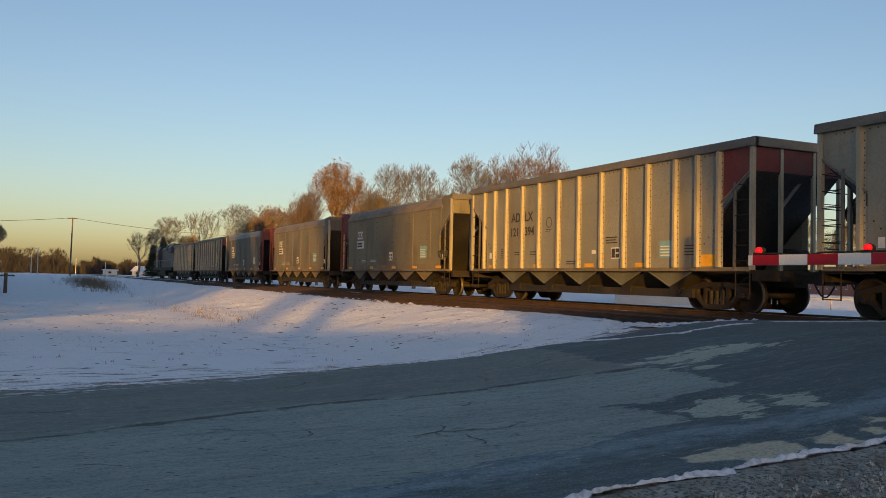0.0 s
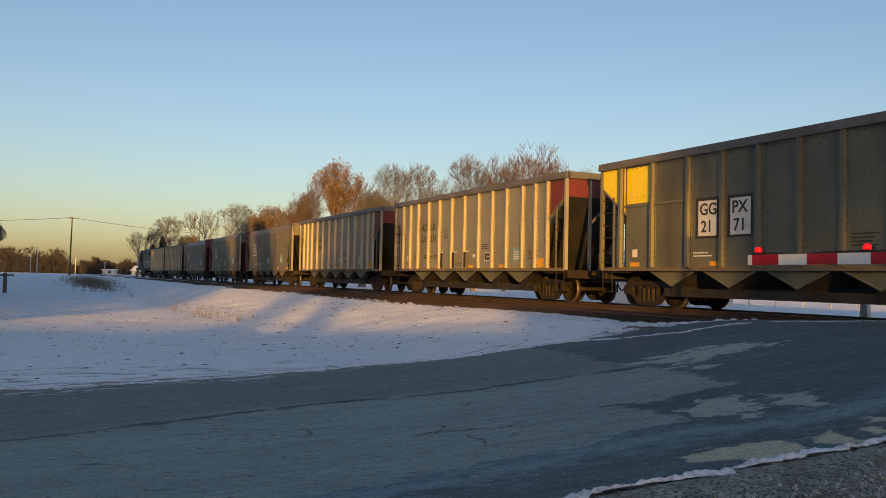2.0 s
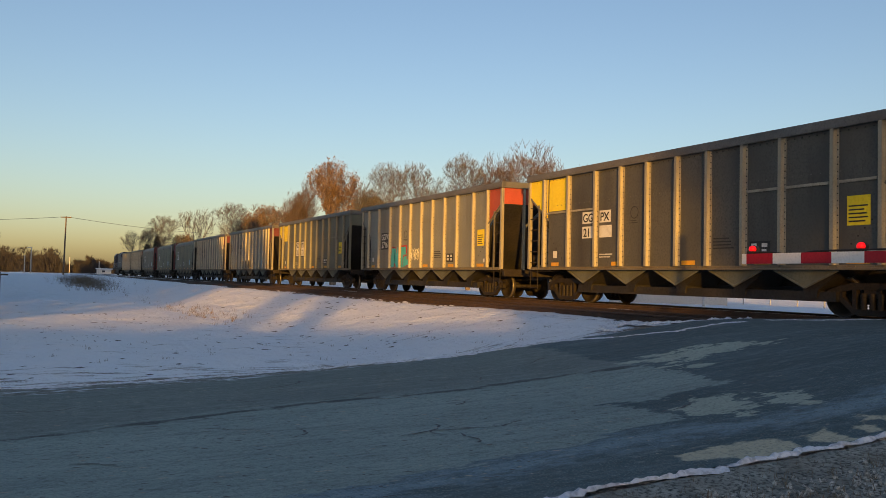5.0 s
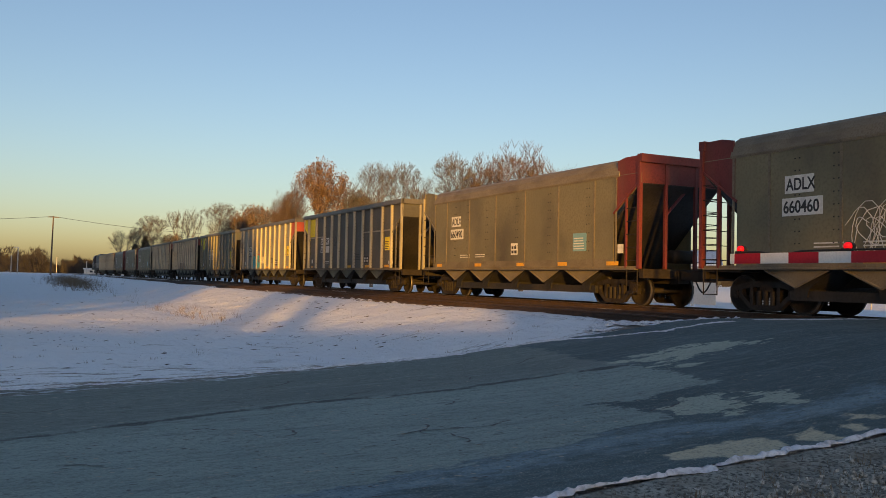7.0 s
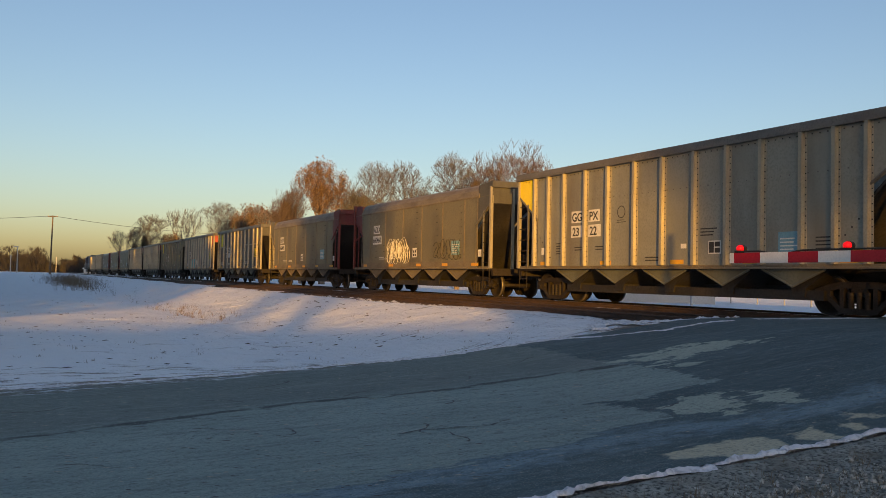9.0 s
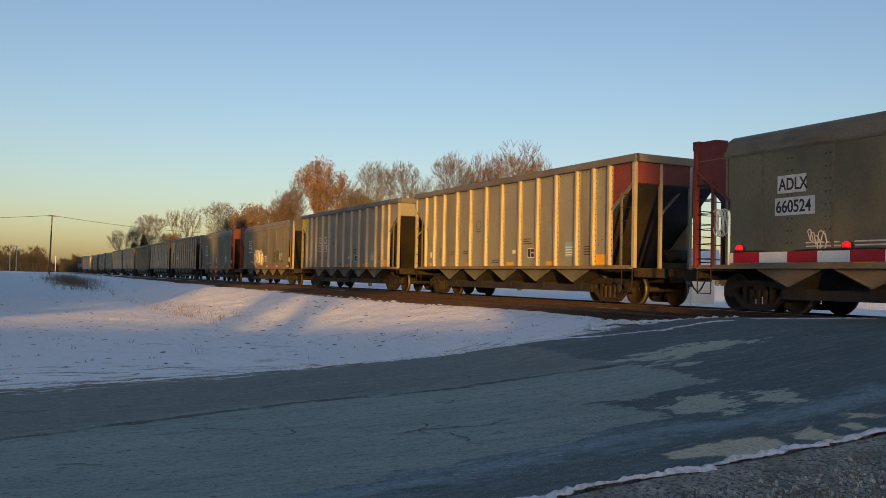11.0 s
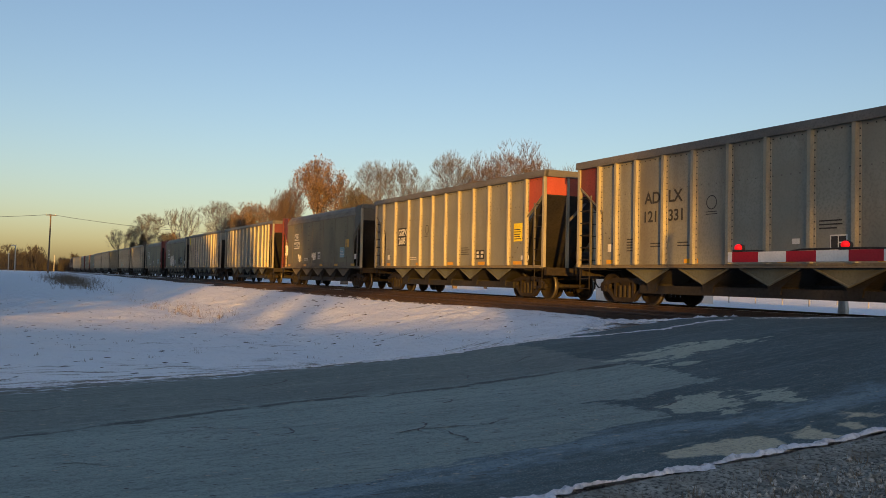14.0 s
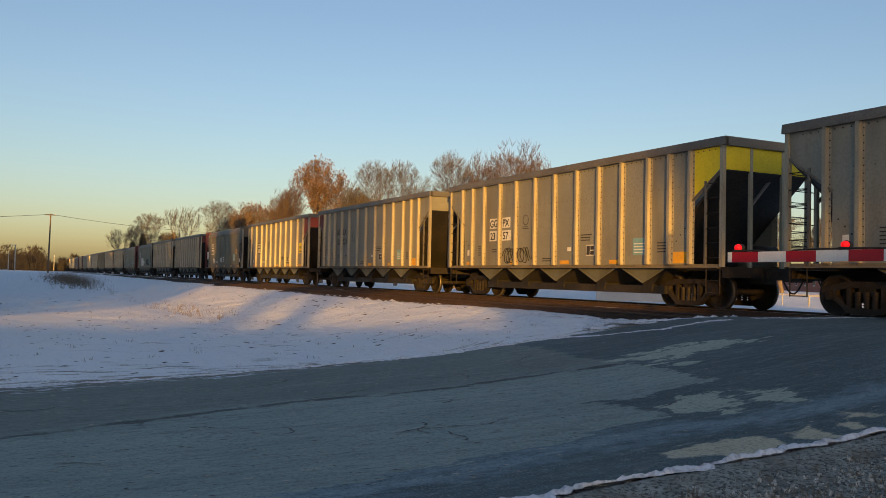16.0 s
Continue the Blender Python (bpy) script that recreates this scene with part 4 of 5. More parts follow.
        bars(e, 8.75, 1.55, 0.7, 4, INK), bars(e, 4.0, 1.4, 0.7, 2, CHALK)
        decal(e, 12.62, 1.95, 0.55, 0.62, YELLOW_END, "data_panel", "yellow notice panel")
        bars(e, 12.66, 2.02, 0.46, 5, INK, x=-1.471)
        decal(e, 13.1, 1.32, 0.5, 0.14, CHALK)
        decal(e, 1.5, 1.42, 0.22, 0.22, CHALK)
    else:
        decal(e, 7.2, 1.55, 0.44, 0.40, CHALK, "data_panel", "black and white inspection plate")
        bars(e, 7.25, 1.60, 0.14, 2, INK, x=-1.471, h=0.1), bars(e, 7.43, 1.60, 0.16, 2, INK, x=-1.471, h=0.1)
        decal(e, 10.9, 1.6, 0.7, 0.55, BLUE_TAG, "data_panel", "pale blue data panel")
        bars(e, 10.95, 1.66, 0.6, 5, CHALK, x=-1.471)
        decal(e, 13.1, 1.5, 0.26, 0.26, CHALK), bars(e, 3.4, 1.5, 0.9, 2, CHALK), bars(e, 4.6, 1.5, 0.9, 2, CHALK)
    if style != "S":
        ring = Shape().lathe([(0.155, -0.002), (0.178, -0.002), (0.178, 0.002), (0.155, 0.002)], n=24)
        part("round_stencil", ring, INK, e, "round black stencil", at=(-1.469, -5.55 if style == "A" else -5.64, 2.66))
        bars(e, 5.35 if style == "A" else 5.43, 2.36, 0.42, 2, INK, h=0.018, gap=0.04)
        s = Shape()
        for k in range(5):
            for a in (0, 1):
                s.tube((-1.47, -(1.35 + 0.16 * k) if a == 0 else -(L - 1.35 - 0.16 * k), 2.05 - 0.16 * k), (-1.46, -(1.35 + 0.16 * k) if a == 0 else -(L - 1.35 - 0.16 * k), 2.05 - 0.16 * k), 0.022, n=6)
        part("grab_bolts", s, INK, e)
        seam = Shape()
        rivet_row(seam, -1.464, 3.12, -L + 1.6, -1.6, 0.25, "y")
        part("rivet_line", seam, CHORD, e)
    else:
        s = Shape()
        for p in (2.9, 3.9, 5.4, 7.5, 9.5, 11.6):
            for d in (0, 0.12):
                rivet_row(s, -1.466, -p - d, 1.6, 3.5, 0.27)
        part("rivet_line", s, SOOT, e)
    if belt:
        s = Shape()
        for a, b in zip(posts, posts[1:]):
            if a < 2.6 or a > 9:
                s.box(-1.50, -1.462, -b + 0.12, -a - 0.12, 2.86, 2.92)
        part("belt_rail", s, rib, e)
    if mark:
        mark(e)
    return e


def mark_a(number):
    def put(e):
        lettering("reporting_mark", "AD", e, -3.06, 2.78, 0.44, INK)
        lettering("reporting_mark", "LX", e, -3.99, 2.78, 0.44, INK)
        lettering("car_number", number[:3], e, -2.98, 2.28, 0.42, INK)
        lettering("car_number", number[3:], e, -3.99, 2.28, 0.42, INK)
    return put


def mark_g(number, split=False, extra=None):
    def put(e):
        if split:
            for k, (a, n) in enumerate((("GG", number[:2]), ("PX", number[2:]))):
                p = (4.18, 5.30)[k]
                decal(e, p - 0.1, 1.86, 0.82, 1.04, INK, "number_panel", "black number panel")
                decal(e, p, 1.92, 0.66, 0.90, CHALK, x=-1.471)
                lettering("reporting_mark", a, e, -p - 0.05, 2.46, 0.42, INK, x=-1.477)
                lettering("car_number", n, e, -p - 0.10, 2.02, 0.42, INK, x=-1.477)
        else:
            decal(e, 2.66, 2.02, 0.98, 0.80, INK, "number_panel", "black number panel")
            lettering("reporting_mark", "GGPX", e, -2.70, 2.48, 0.40, CHALK, x=-1.472, squeeze=0.82)
            lettering("car_number", number, e, -2.72, 2.10, 0.42, CHALK, x=-1.472, squeeze=0.9)
        if extra:
            extra(e)
    return put


def mark_g2(number):
    def put(e):
        for k, (a, n) in enumerate((("GG", number[:2]), ("PX", number[2:]))):
            p = (3.12, 4.0)[k]
            decal(e, p, 2.45, 0.55, 0.36, CHALK), decal(e, p, 2.0, 0.6, 0.36, CHALK)
            lettering("reporting_mark", a, e, -p - 0.03, 2.50, 0.36, INK, x=-1.472)
            lettering("car_number", n, e, -p - 0.06, 2.05, 0.36, INK, x=-1.472)
    return put


def mark_s(number, extra=None):
    def put(e):
        decal(e, 2.62, 2.72, 0.78, 0.40, CHALK), decal(e, 2.55, 2.22, 1.08, 0.40, CHALK)
        lettering("reporting_mark", "ADLX", e, -2.66, 2.79, 0.38, INK, x=-1.472, squeeze=0.78)
        if number:
            lettering("car_number", number, e, -2.58, 2.29, 0.38, INK, x=-1.472, squeeze=0.84)
        else:
            bars(e, 2.62, 2.3, 0.95, 2, INK, x=-1.472, h=0.09)
        if extra:
            extra(e)
    return put


def teal_piece(e):
    """Spray-painted letters: red backing shapes, turquoise letters on them."""
    letters = [[(3.70, 1.16), (4.25, 1.16), (4.42, 1.55), (4.30, 1.98), (4.05, 2.02), (3.98, 1.70), (3.72, 1.55)],
               [(4.38, 1.50), (4.60, 1.20), (4.86, 1.16), (4.98, 2.02), (4.70, 2.05), (4.68, 1.62), (4.55, 2.0), (4.36, 2.02)],
               [(5.05, 1.16), (5.34, 1.16), (5.36, 1.72), (5.66, 1.76), (5.64, 2.06), (4.98, 2.04), (5.0, 1.8)],
               [(5.42, 1.16), (5.98, 1.30), (6.02, 1.52), (5.78, 1.50), (5.80, 1.66), (5.50, 1.62)]]
    for poly in letters:
        cx, cz = sum(p for p, z in poly) / len(poly), sum(z for p, z in poly) / len(poly)
        big = [(-(cx + (p - cx) * 1.45), max(1.14, cz + (z - cz) * 1.3)) for p, z in poly]
        part("graffiti", Shape().prism(big, "x", -1.468, -1.464), CRIMSON, e, "red spray-painted outline")
        part("graffiti", Shape().prism([(-(cx + (p - cx) * 1.16), max(1.15, cz + (z - cz) * 1.1)) for p, z in poly], "x", -1.472, -1.469), TEAL, e, "turquoise spray-painted letter")
    scrawl(e, 6.35, 1.45, 0.95, 0.55, CHALK, 4, 0.010, 4, label="thin white spray-painted outline")


def tall_bars(e):
    for p in (5.05, 6.35, 7.4):
        decal(e, p, 1.16, 0.2, 0.62, SOOT, "patch", "dark repair patch with pale edge", x=-1.566 if p > 6 else -1.47)
        decal(e, p - 0.02, 1.78, 0.26, 0.05, CHALK)
    bars(e, 3.4, 1.55, 1.0, 2, INK)


PITCH, LEAD = 16.404, 29.55
CARS = (
    (5, "A", HULL_DARK, HULL_DARK, HULL_DARK, "sooty dark ribbed coal hopper car behind the locomotive", {}),
    (4, "G", HULL_DARK, HULL_DARK, RED_END, "sooty dark ribbed coal hopper car with rusty end", {}),
    (3, "S", HULL_DARK, HULL_DARK, RED_END, "dark smooth-sided coal hopper car with red end", dict(mark=mark_s(""))),
    (2, "S", HULL_BROWN, RED_END, HULL_DARK, "brown smooth-sided coal hopper car with sooty end", dict(mark=mark_s(""))),
    (1, "S", HULL_BROWN, RED_END, HULL_BROWN, "brown smooth-sided coal hopper car with a black scrawl", dict(mark=mark_s("", lambda e: scrawl(e, 12.9, 1.5, 0.8, 0.4, INK, 4, 0.03, 3, label="black spray-painted scrawl")))),
    (0, "A", HULL, HULL, RED_END, "weathered grey ribbed coal hopper car with red rear end", dict(mark=mark_a("121394"))),
    (-1, "A", HULL, HULL, RED_END, "weathered grey ribbed coal hopper car with dark repair patches", dict(mark=lambda e: (mark_a("121311")(e), tall_bars(e)))),
    (-2, "G", HULL_GREEN, YELLOW_END, HULL_GREEN, "grimy ribbed coal hopper car with yellow front panels", dict(second_panel=True, belt=True, rib=RIB_GREEN, mark=mark_g("2171", True))),
    (-3, "G", HULL, HULL, ORANGE_END, "grey ribbed coal hopper car with turquoise graffiti and red rear end", dict(mark=mark_g("2716", False, teal_piece))),
    (-4, "G", HULL_DARK, YELLOW_END, HULL_DARK, "dark ribbed coal hopper car with yellow front panels", dict(second_panel=True, belt=True, mark=mark_g2("21  "))),
    (-5, "S", HULL_BROWN, HULL_BROWN, RED_END, "olive smooth-sided coal hopper car with red rear end", dict(mark=mark_s("660490"))),
    (-6, "S", HULL_BROWN, RED_END, HULL_DARK, "olive smooth-sided coal hopper car with white graffiti and red front", dict(mark=mark_s("660460", lambda e: (
        scrawl(e, 4.4, 1.25, 2.3, 1.2, CHALK, 8, 0.010, 5, label="white spray-painted scrawl"), scrawl(e, 4.6, 1.5, 2.1, 0.6, CHALK, 6, 0.010, 15, label="white spray-painted scrawl"), scrawl(e, 9.3, 1.4, 2.4, 0.85, INK, 5, 0.012, 6, label="black spray-painted scrawl"))))),
    (-7, "A", HULL, YELLOW_END, HULL, "grey ribbed coal hopper car with yellow front corner", dict(mark=mark_g2("2322"))),
    (-8, "A", HULL, HULL, RED_END, "weathered grey ribbed coal hopper car with red rear end", {}),
    (-9, "S", HULL_BROWN, RED_END, HULL_DARK, "brown smooth-sided coal hopper car with small white tags", dict(mark=mark_s("660524", lambda e: (
        scrawl(e, 0.7, 1.8, 0.5, 0.7, CHALK, 4, 0.02, 7, label="white spray-painted tag"), scrawl(e, 6.1, 1.5, 0.7, 0.45, CHALK, 5, 0.013, 8, label="white spray-painted tag"),
        scrawl(e, 3.5, 1.4, 0.35, 0.5, CHALK, 3, 0.014, 9, label="white spray-painted tag"), decal(e, 11.75, 2.12, 0.5, 0.42, AMBER, "notice_panel", "plain orange notice panel"))))),
    (-10, "G", HULL, HULL, ORANGE_END, "grey ribbed coal hopper car with orange-red rear end", dict(mark=mark_g("2605"))),
    (-11, "A", HULL, RED_END, HULL, "weathered grey ribbed coal hopper car with red front corner", dict(mark=mark_a("121331"))),
    (-12, "A", HULL, HULL, YELLOW_END, "grey ribbed coal hopper car with yellow rear end", dict(mark=lambda e: (mark_g2("2357")(e), scrawl(e, 4.2, 1.2, 1.7, 0.55, SOOT, 6, 0.014, 11, label="thin dark spray-painted scrawl")))),
    (-13, "A", HULL, HULL, HULL, "weathered grey ribbed coal hopper car", dict(mark=mark_a("121   "))),
)
TRAIN = []
for k, style, hull, fp, rp, label, more in CARS:
    TRAIN.append(hopper(LEAD + PITCH * k, style, hull, fp, rp, label, **more))


def locomotive(rear):
    e = thing("locomotive", "dark blue diesel locomotive at the head of the train", "locomotive", (TRAIN_TRACK, rear, 0))
    e["front"] = rear
    part("frame", Shape().box(-1.5, 1.5, 0.5, 19.5, 1.15, 1.55), GRIME, e)
    hood = Shape().prism([(-1.05, 1.55), (1.05, 1.55), (1.05, 4.1), (0.8, 4.4), (-0.8, 4.4), (-1.05, 4.1)], "y", 1.6, 14.2)
    part("long_hood", hood, LOCO_BLUE, e)
    part("radiator", Shape().prism([(-1.45, 3.5), (1.45, 3.5), (1.5, 4.1), (1.1, 4.6), (-1.1, 4.6), (-1.5, 4.1)], "y", 1.4, 4.6), LOCO_BLUE, e, "flared radiator wings")
    part("radiator", Shape().prism([(-1.3, 3.9), (1.3, 3.9), (1.1, 4.55), (-1.1, 4.55)], "y", 7.0, 9.0), BLACK, e, "dark dynamic brake hatch")
    part("cab", Shape().prism([(-1.5, 1.55), (1.5, 1.55), (1.5, 3.9), (1.1, 4.5), (-1.1, 4.5), (-1.5, 3.9)], "y", 14.4, 17.2), LOCO_BLUE, e)
    part("cab_window", Shape().box(-1.512, -1.5, 15.0, 16.6, 3.0, 3.7), PANE, e)
    part("nose", Shape().prism([(17.2, 1.55), (19.0, 1.55), (18.8, 3.0), (17.2, 3.3)], "x", -0.9, 0.9), LOCO_BLUE, e)
    part("fuel_tank", Shape().prism([(-1.4, 0.6), (-1.1, 0.35), (1.1, 0.35), (1.4, 0.6), (1.4, 1.15), (-1.4, 1.15)], "y", 7.0, 12.5), GRIME, e)
    rl = Shape()
    for sx in (-1.5, 1.5):
        for k in range(10):
            rl.tube((sx, 0.8 + 2 * k, 1.55), (sx, 0.8 + 2 * k, 2.5), 0.02, n=5)
        rl.tube((sx, 0.8, 2.5), (sx, 18.8, 2.5), 0.02, n=5)
    part("handrail", rl, GALV, e)
    for y in (4.0, 15.5):
        tr = part("truck", Shape().box(-1.1, 1.1, y - 2.1, y + 2.1, 0.45, 0.85), GRIME, e)
        for d in (-1.65, 0, 1.65):
            part("wheelset", shared("wheelset", GRIME, wheelset, True), GRIME, tr, at=(0, y + d, 0.459))
    cp = Shape().box(-0.12, 0.12, -0.75, 0.6, 0.76, 1.0)
    part("coupler", cp, GRIME, e)
    return e


TRAIN.append(locomotive(LEAD + PITCH * 5 + 1.5))

# ---- crossing equipment ----
def gate_arm():
    """Lowered crossing gate reaching over the near lane, with red lamps and their cable."""
    e = thing("crossing_gate", "lowered red and white striped crossing gate with red lamps", "crossing gate", (7.8, 0, 0))
    tip, z0, z1 = 7.72, 0.918, 1.040
    edges = [tip, tip - 0.07] + [tip - 0.07 - 0.405 * k for k in range(1, 16)]
    for k, (a, b) in enumerate(zip(edges, edges[1:])):
        s = Shape().box(-0.025, 0.025, b, a, z0, z1)
        part("stripe", s, GATE_WHITE if k % 2 == 0 else GATE_RED, e, "white reflective stripe" if k % 2 == 0 else "red reflective stripe")
    for k, (y, lit) in enumerate(((tip - 0.13, True), (tip - 1.62, True), (tip - 3.1, False))):
        z = z1 + 0.055
        lamp = part("lamp_housing", Shape().tube((0.03, y, z), (0.09, y, z), 0.05, 0.04, 14).tube((0, y, z1), (0, y, z), 0.02, n=6).box(-0.03, 0.03, y - 0.05, y + 0.05, z1, z1 + 0.03),
                    BLACK, e, "black lamp housing", at=(0, 0, 0))
        lens = Shape().lathe([(0.0, -0.03), (0.02, -0.027), (0.034, -0.017), (0.042, 0.0), (0.043, 0.03)], n=16)
        part("lens", lens, LAMP_LIT if lit else LAMP_OFF, lamp, "glowing red lens" if lit else "unlit red lens", True, at=(0, y, z))
    pts = []
    for i in range(60):
        y = tip - 0.15 - i * 0.1
        pts.append((-0.01, y, z1 + 0.016 - 0.05 * max(0, math.sin((tip - y) * 4.2 - 1.6)) ** 3 * (1 if tip - y < 1.4 else 0.3)))
    cord("cable", pts, 0.012, BLACK, e, "drooping black cable")
    part("mast", Shape().tube((0, 1.6, -0.6), (0, 1.6, 3.6), 0.06, n=12).box(-0.2, 0.2, 1.3, 1.8, 0.55, 1.25), GALV, e, "grey steel mast and drive box")
    return e


gate_arm()


def crossing_signal(at):
    e = thing("crossing_signal", "railway crossing signal with red flashing lamps and white crossbuck", "crossing signal", at)
    part("mast", Shape().tube((0, 0, 0), (0, 0, 4.7), 0.06, n=12).tube((0, 0, 0), (0, 0, 0.6), 0.16, 0.12, 12), GALV, e, "grey steel mast")
    part("base", Shape().box(-0.3, 0.3, -0.3, 0.3, -0.3, 0.15), CONCRETE, e, "concrete base")
    part("arm", Shape().tube((0, -0.42, 3.05), (0, 0.42, 3.05), 0.035, n=8), GALV, e)
    for y, lit in ((-0.38, True), (0.38, False)):
        d = part("background_disc", Shape().tube((-0.02, y, 3.05), (0.0, y, 3.05), 0.30, n=24).tube((-0.2, y, 3.10), (-0.02, y, 3.07), 0.15, n=16, caps=False), BLACK, e, "round black background")
        part("lens", Shape().tube((-0.05, y, 3.05), (-0.02, y, 3.05), 0.11, n=16), LAMP_LIT if lit else LAMP_OFF, d, "glowing red lens" if lit else "unlit lens")
    for turn in (45, -45):
        ob = part("crossbuck_blade", Shape().box(-0.015, 0.015, -0.6, 0.6, -0.11, 0.11), GATE_WHITE, e, at=(-0.08 - 0.02 * (turn > 0), 0, 4.15))
        ob.rotation_euler.x = radians(turn)
    return e


crossing_signal((20.3, 15.9, -0.3))

# ---- beyond the track ----
def bearing_at(heading, distance):
    return distance * math.sin(radians(heading)), distance * math.cos(radians(heading))


def house(at, length, width, wall_h, roof_h, wall, roof, label, turn=0, windows=3):
    e = thing("house", label, "house", (0, 0, 0))
    e.matrix_world = pose(*at, 0, 0, turn)
    s = Shape().prism([(-width / 2, 0), (width / 2, 0), (width / 2, wall_h), (0, wall_h + roof_h), (-width / 2, wall_h)], "y", -length / 2, length / 2)
    body = part("wall", s, wall, e)
    o = 0.35
    k = roof_h / (width / 2)
    for sx in (-1, 1):
        r = Shape().prism([(0, wall_h + roof_h), (sx * (width / 2 + o), wall_h - k * o), (sx * (width / 2 + o), wall_h - k * o + 0.14), (0, wall_h + roof_h + 0.16)], "y", -length / 2 - o, length / 2 + o)
        part("roof", r, roof, e)
    for i in range(windows):
        y = -length / 2 + length * (i + 0.5) / windows
        for sx in (-1, 1):
            w = part("window", Shape().box(sx * width / 2 - 0.04, sx * width / 2 + 0.04, y - 0.5, y + 0.5, wall_h * 0.35, wall_h * 0.8), SIDING, e)
            part("pane", Shape().box(sx * width / 2 - 0.05, sx * width / 2 + 0.05, y - 0.42, y + 0.42, wall_h * 0.4, wall_h * 0.77), PANE, w)
    part("door", Shape().box(-0.5, 0.5, -length / 2 - 0.05, -length / 2, 0, min(2.1, wall_h * 0.85)), ROOFING, e)
    return e


x, y = bearing_at(40.6, 52)
shed = house((x, y, -0.6), 6.5, 4, 2.4, 0.7, SIDING, SNOW_CLEAN, "low pale metal shed with snow on its roof", 50, 2)
for h0, d0, n in ((45.3, 53, 5), (50.0, 50, 4)):
    x, y = bearing_at(h0, d0)
    f = thing("pipe_fence", "low galvanised pipe fence standing in snow", "fence", (x, y, -0.52), "pipe fences")
    for k in range(n):
        part("fence_post", Shape().tube((k * 1.2, -k * 0.9, 0), (k * 1.2, -k * 0.9, 0.62), 0.03, n=8), GALV, f)
    part("fence_rail", Shape().tube((0, 0, 0.6), ((n - 1) * 1.2, -(n - 1) * 0.9, 0.6), 0.03, n=8), GALV, f)
x, y = bearing_at(42.9, 45)
bol = thing("marker_post", "white marker post in the snow", "post", (x, y, -0.55))
part("post", Shape().tube((0, 0, 0), (0, 0, 1.0), 0.07, n=10), SIDING, bol)
part("cap", Shape().tube((0, 0, 1.0), (0, 0, 1.04), 0.08, n=10), GALV, bol)
x, y = bearing_at(52, 150)
house((x, y, -0.6), 46, 12, 3.2, 1.6, RED_WALL, SNOW_CLEAN, "long low brick building with snowy roof", -35, 9)
x, y = bearing_at(6.2, 235)
house((x, y, -0.2), 6, 5, 1.5, 1.1, SIDING, SNOW_CLEAN, "small white house with snow on its roof", 60, 2)
x, y = bearing_at(4.0, 280)
house((x, y, -0.2), 4.0, 2.6, 1.6, 0.1, SIDING, SNOW_CLEAN, "white box trailer parked by the track", 80, 1)
x, y = bearing_at(-2.9, 330)
house((x, y, -0.3), 9, 7, 2.6, 1.6, SIDING, SNOW_CLEAN, "white house behind bare trees", 70, 3)

# ---- poles and wires ----
pl = thing("utility_pole", "tall wooden utility pole with a short crossarm", "utility pole", (4.95, 170, -0.15))
part("pole", Shape().tube((0, 0, 0), (0.15, 0, 10.8), 0.17, 0.11, 10), POLE_WOOD, pl)
part("crossarm", Shape().box(-0.75, 1.05, -0.06, 0.06, 10.55, 10.68), POLE_WOOD, pl)
for k in (-0.6, 0.9):
    part("insulator", Shape().tube((k, 0, 10.68), (k, 0, 10.85), 0.05, 0.03, 8), SIDING, pl)
for side in (-1, 1):
    pts = [(5.1 + side * 58 * i / 24, 170 + 6 * i / 24 * side, 10.6 - 6.6 * (i / 24) * (1 - i / 24) - 0.6 * i / 24) for i in range(25)]
    tagged(cord("overhead_wire", pts, 0.035, BLACK), "thin sagging black overhead wire", "wire", "overhead wires")
    far = thing("utility_pole", "wooden utility pole carrying the overhead wire", "utility pole", (5.1 + side * 58, 170 + 6 * side, -0.2))
    part("pole", Shape().tube((0, 0, 0), (0, 0, 10.4), 0.17, 0.11, 10), POLE_WOOD, far)
    part("crossarm", Shape().box(-0.7, 0.7, -0.06, 0.06, 10.1, 10.23), POLE_WOOD, far)
for hd, d, h in ((-0.15, 210, 5.8), (-0.5, 230, 4.2), (2.0, 300, 5.0), (3.7, 250, 3.4), (5.6, 260, 4.6), (6.3, 245, 4.4)):
    x, y = bearing_at(hd, d)
    lp = thing("street_lamp" if h > 5.5 else "signal_post", "slender pale post by the far road" if h < 5.5 else "slender street lamp by the far road", "street lamp" if h > 5.5 else "post", (x, y, -0.1))
    part("mast", Shape().tube((0, 0, 0), (0, 0, h), 0.13, 0.09, 8), GALV, lp)
    part("head", Shape().box(-0.9 if h > 5.5 else -0.15, 0.15, -0.1, 0.1, h - 0.05, h + 0.12), GALV, lp)
x, y = bearing_at(-1.85, 59)
gp = thing("guard_post", "dark stub post with a short cross rail in the snow", "post", (x, y, -0.75))
part("post", Shape().tube((0, 0, 0), (0, 0, 1.25), 0.11, 0.10, 10), POLE_WOOD, gp)
part("rail", Shape().box(-2.2, 0.5, -0.04, 0.04, 1.05, 1.15), POLE_WOOD, gp)


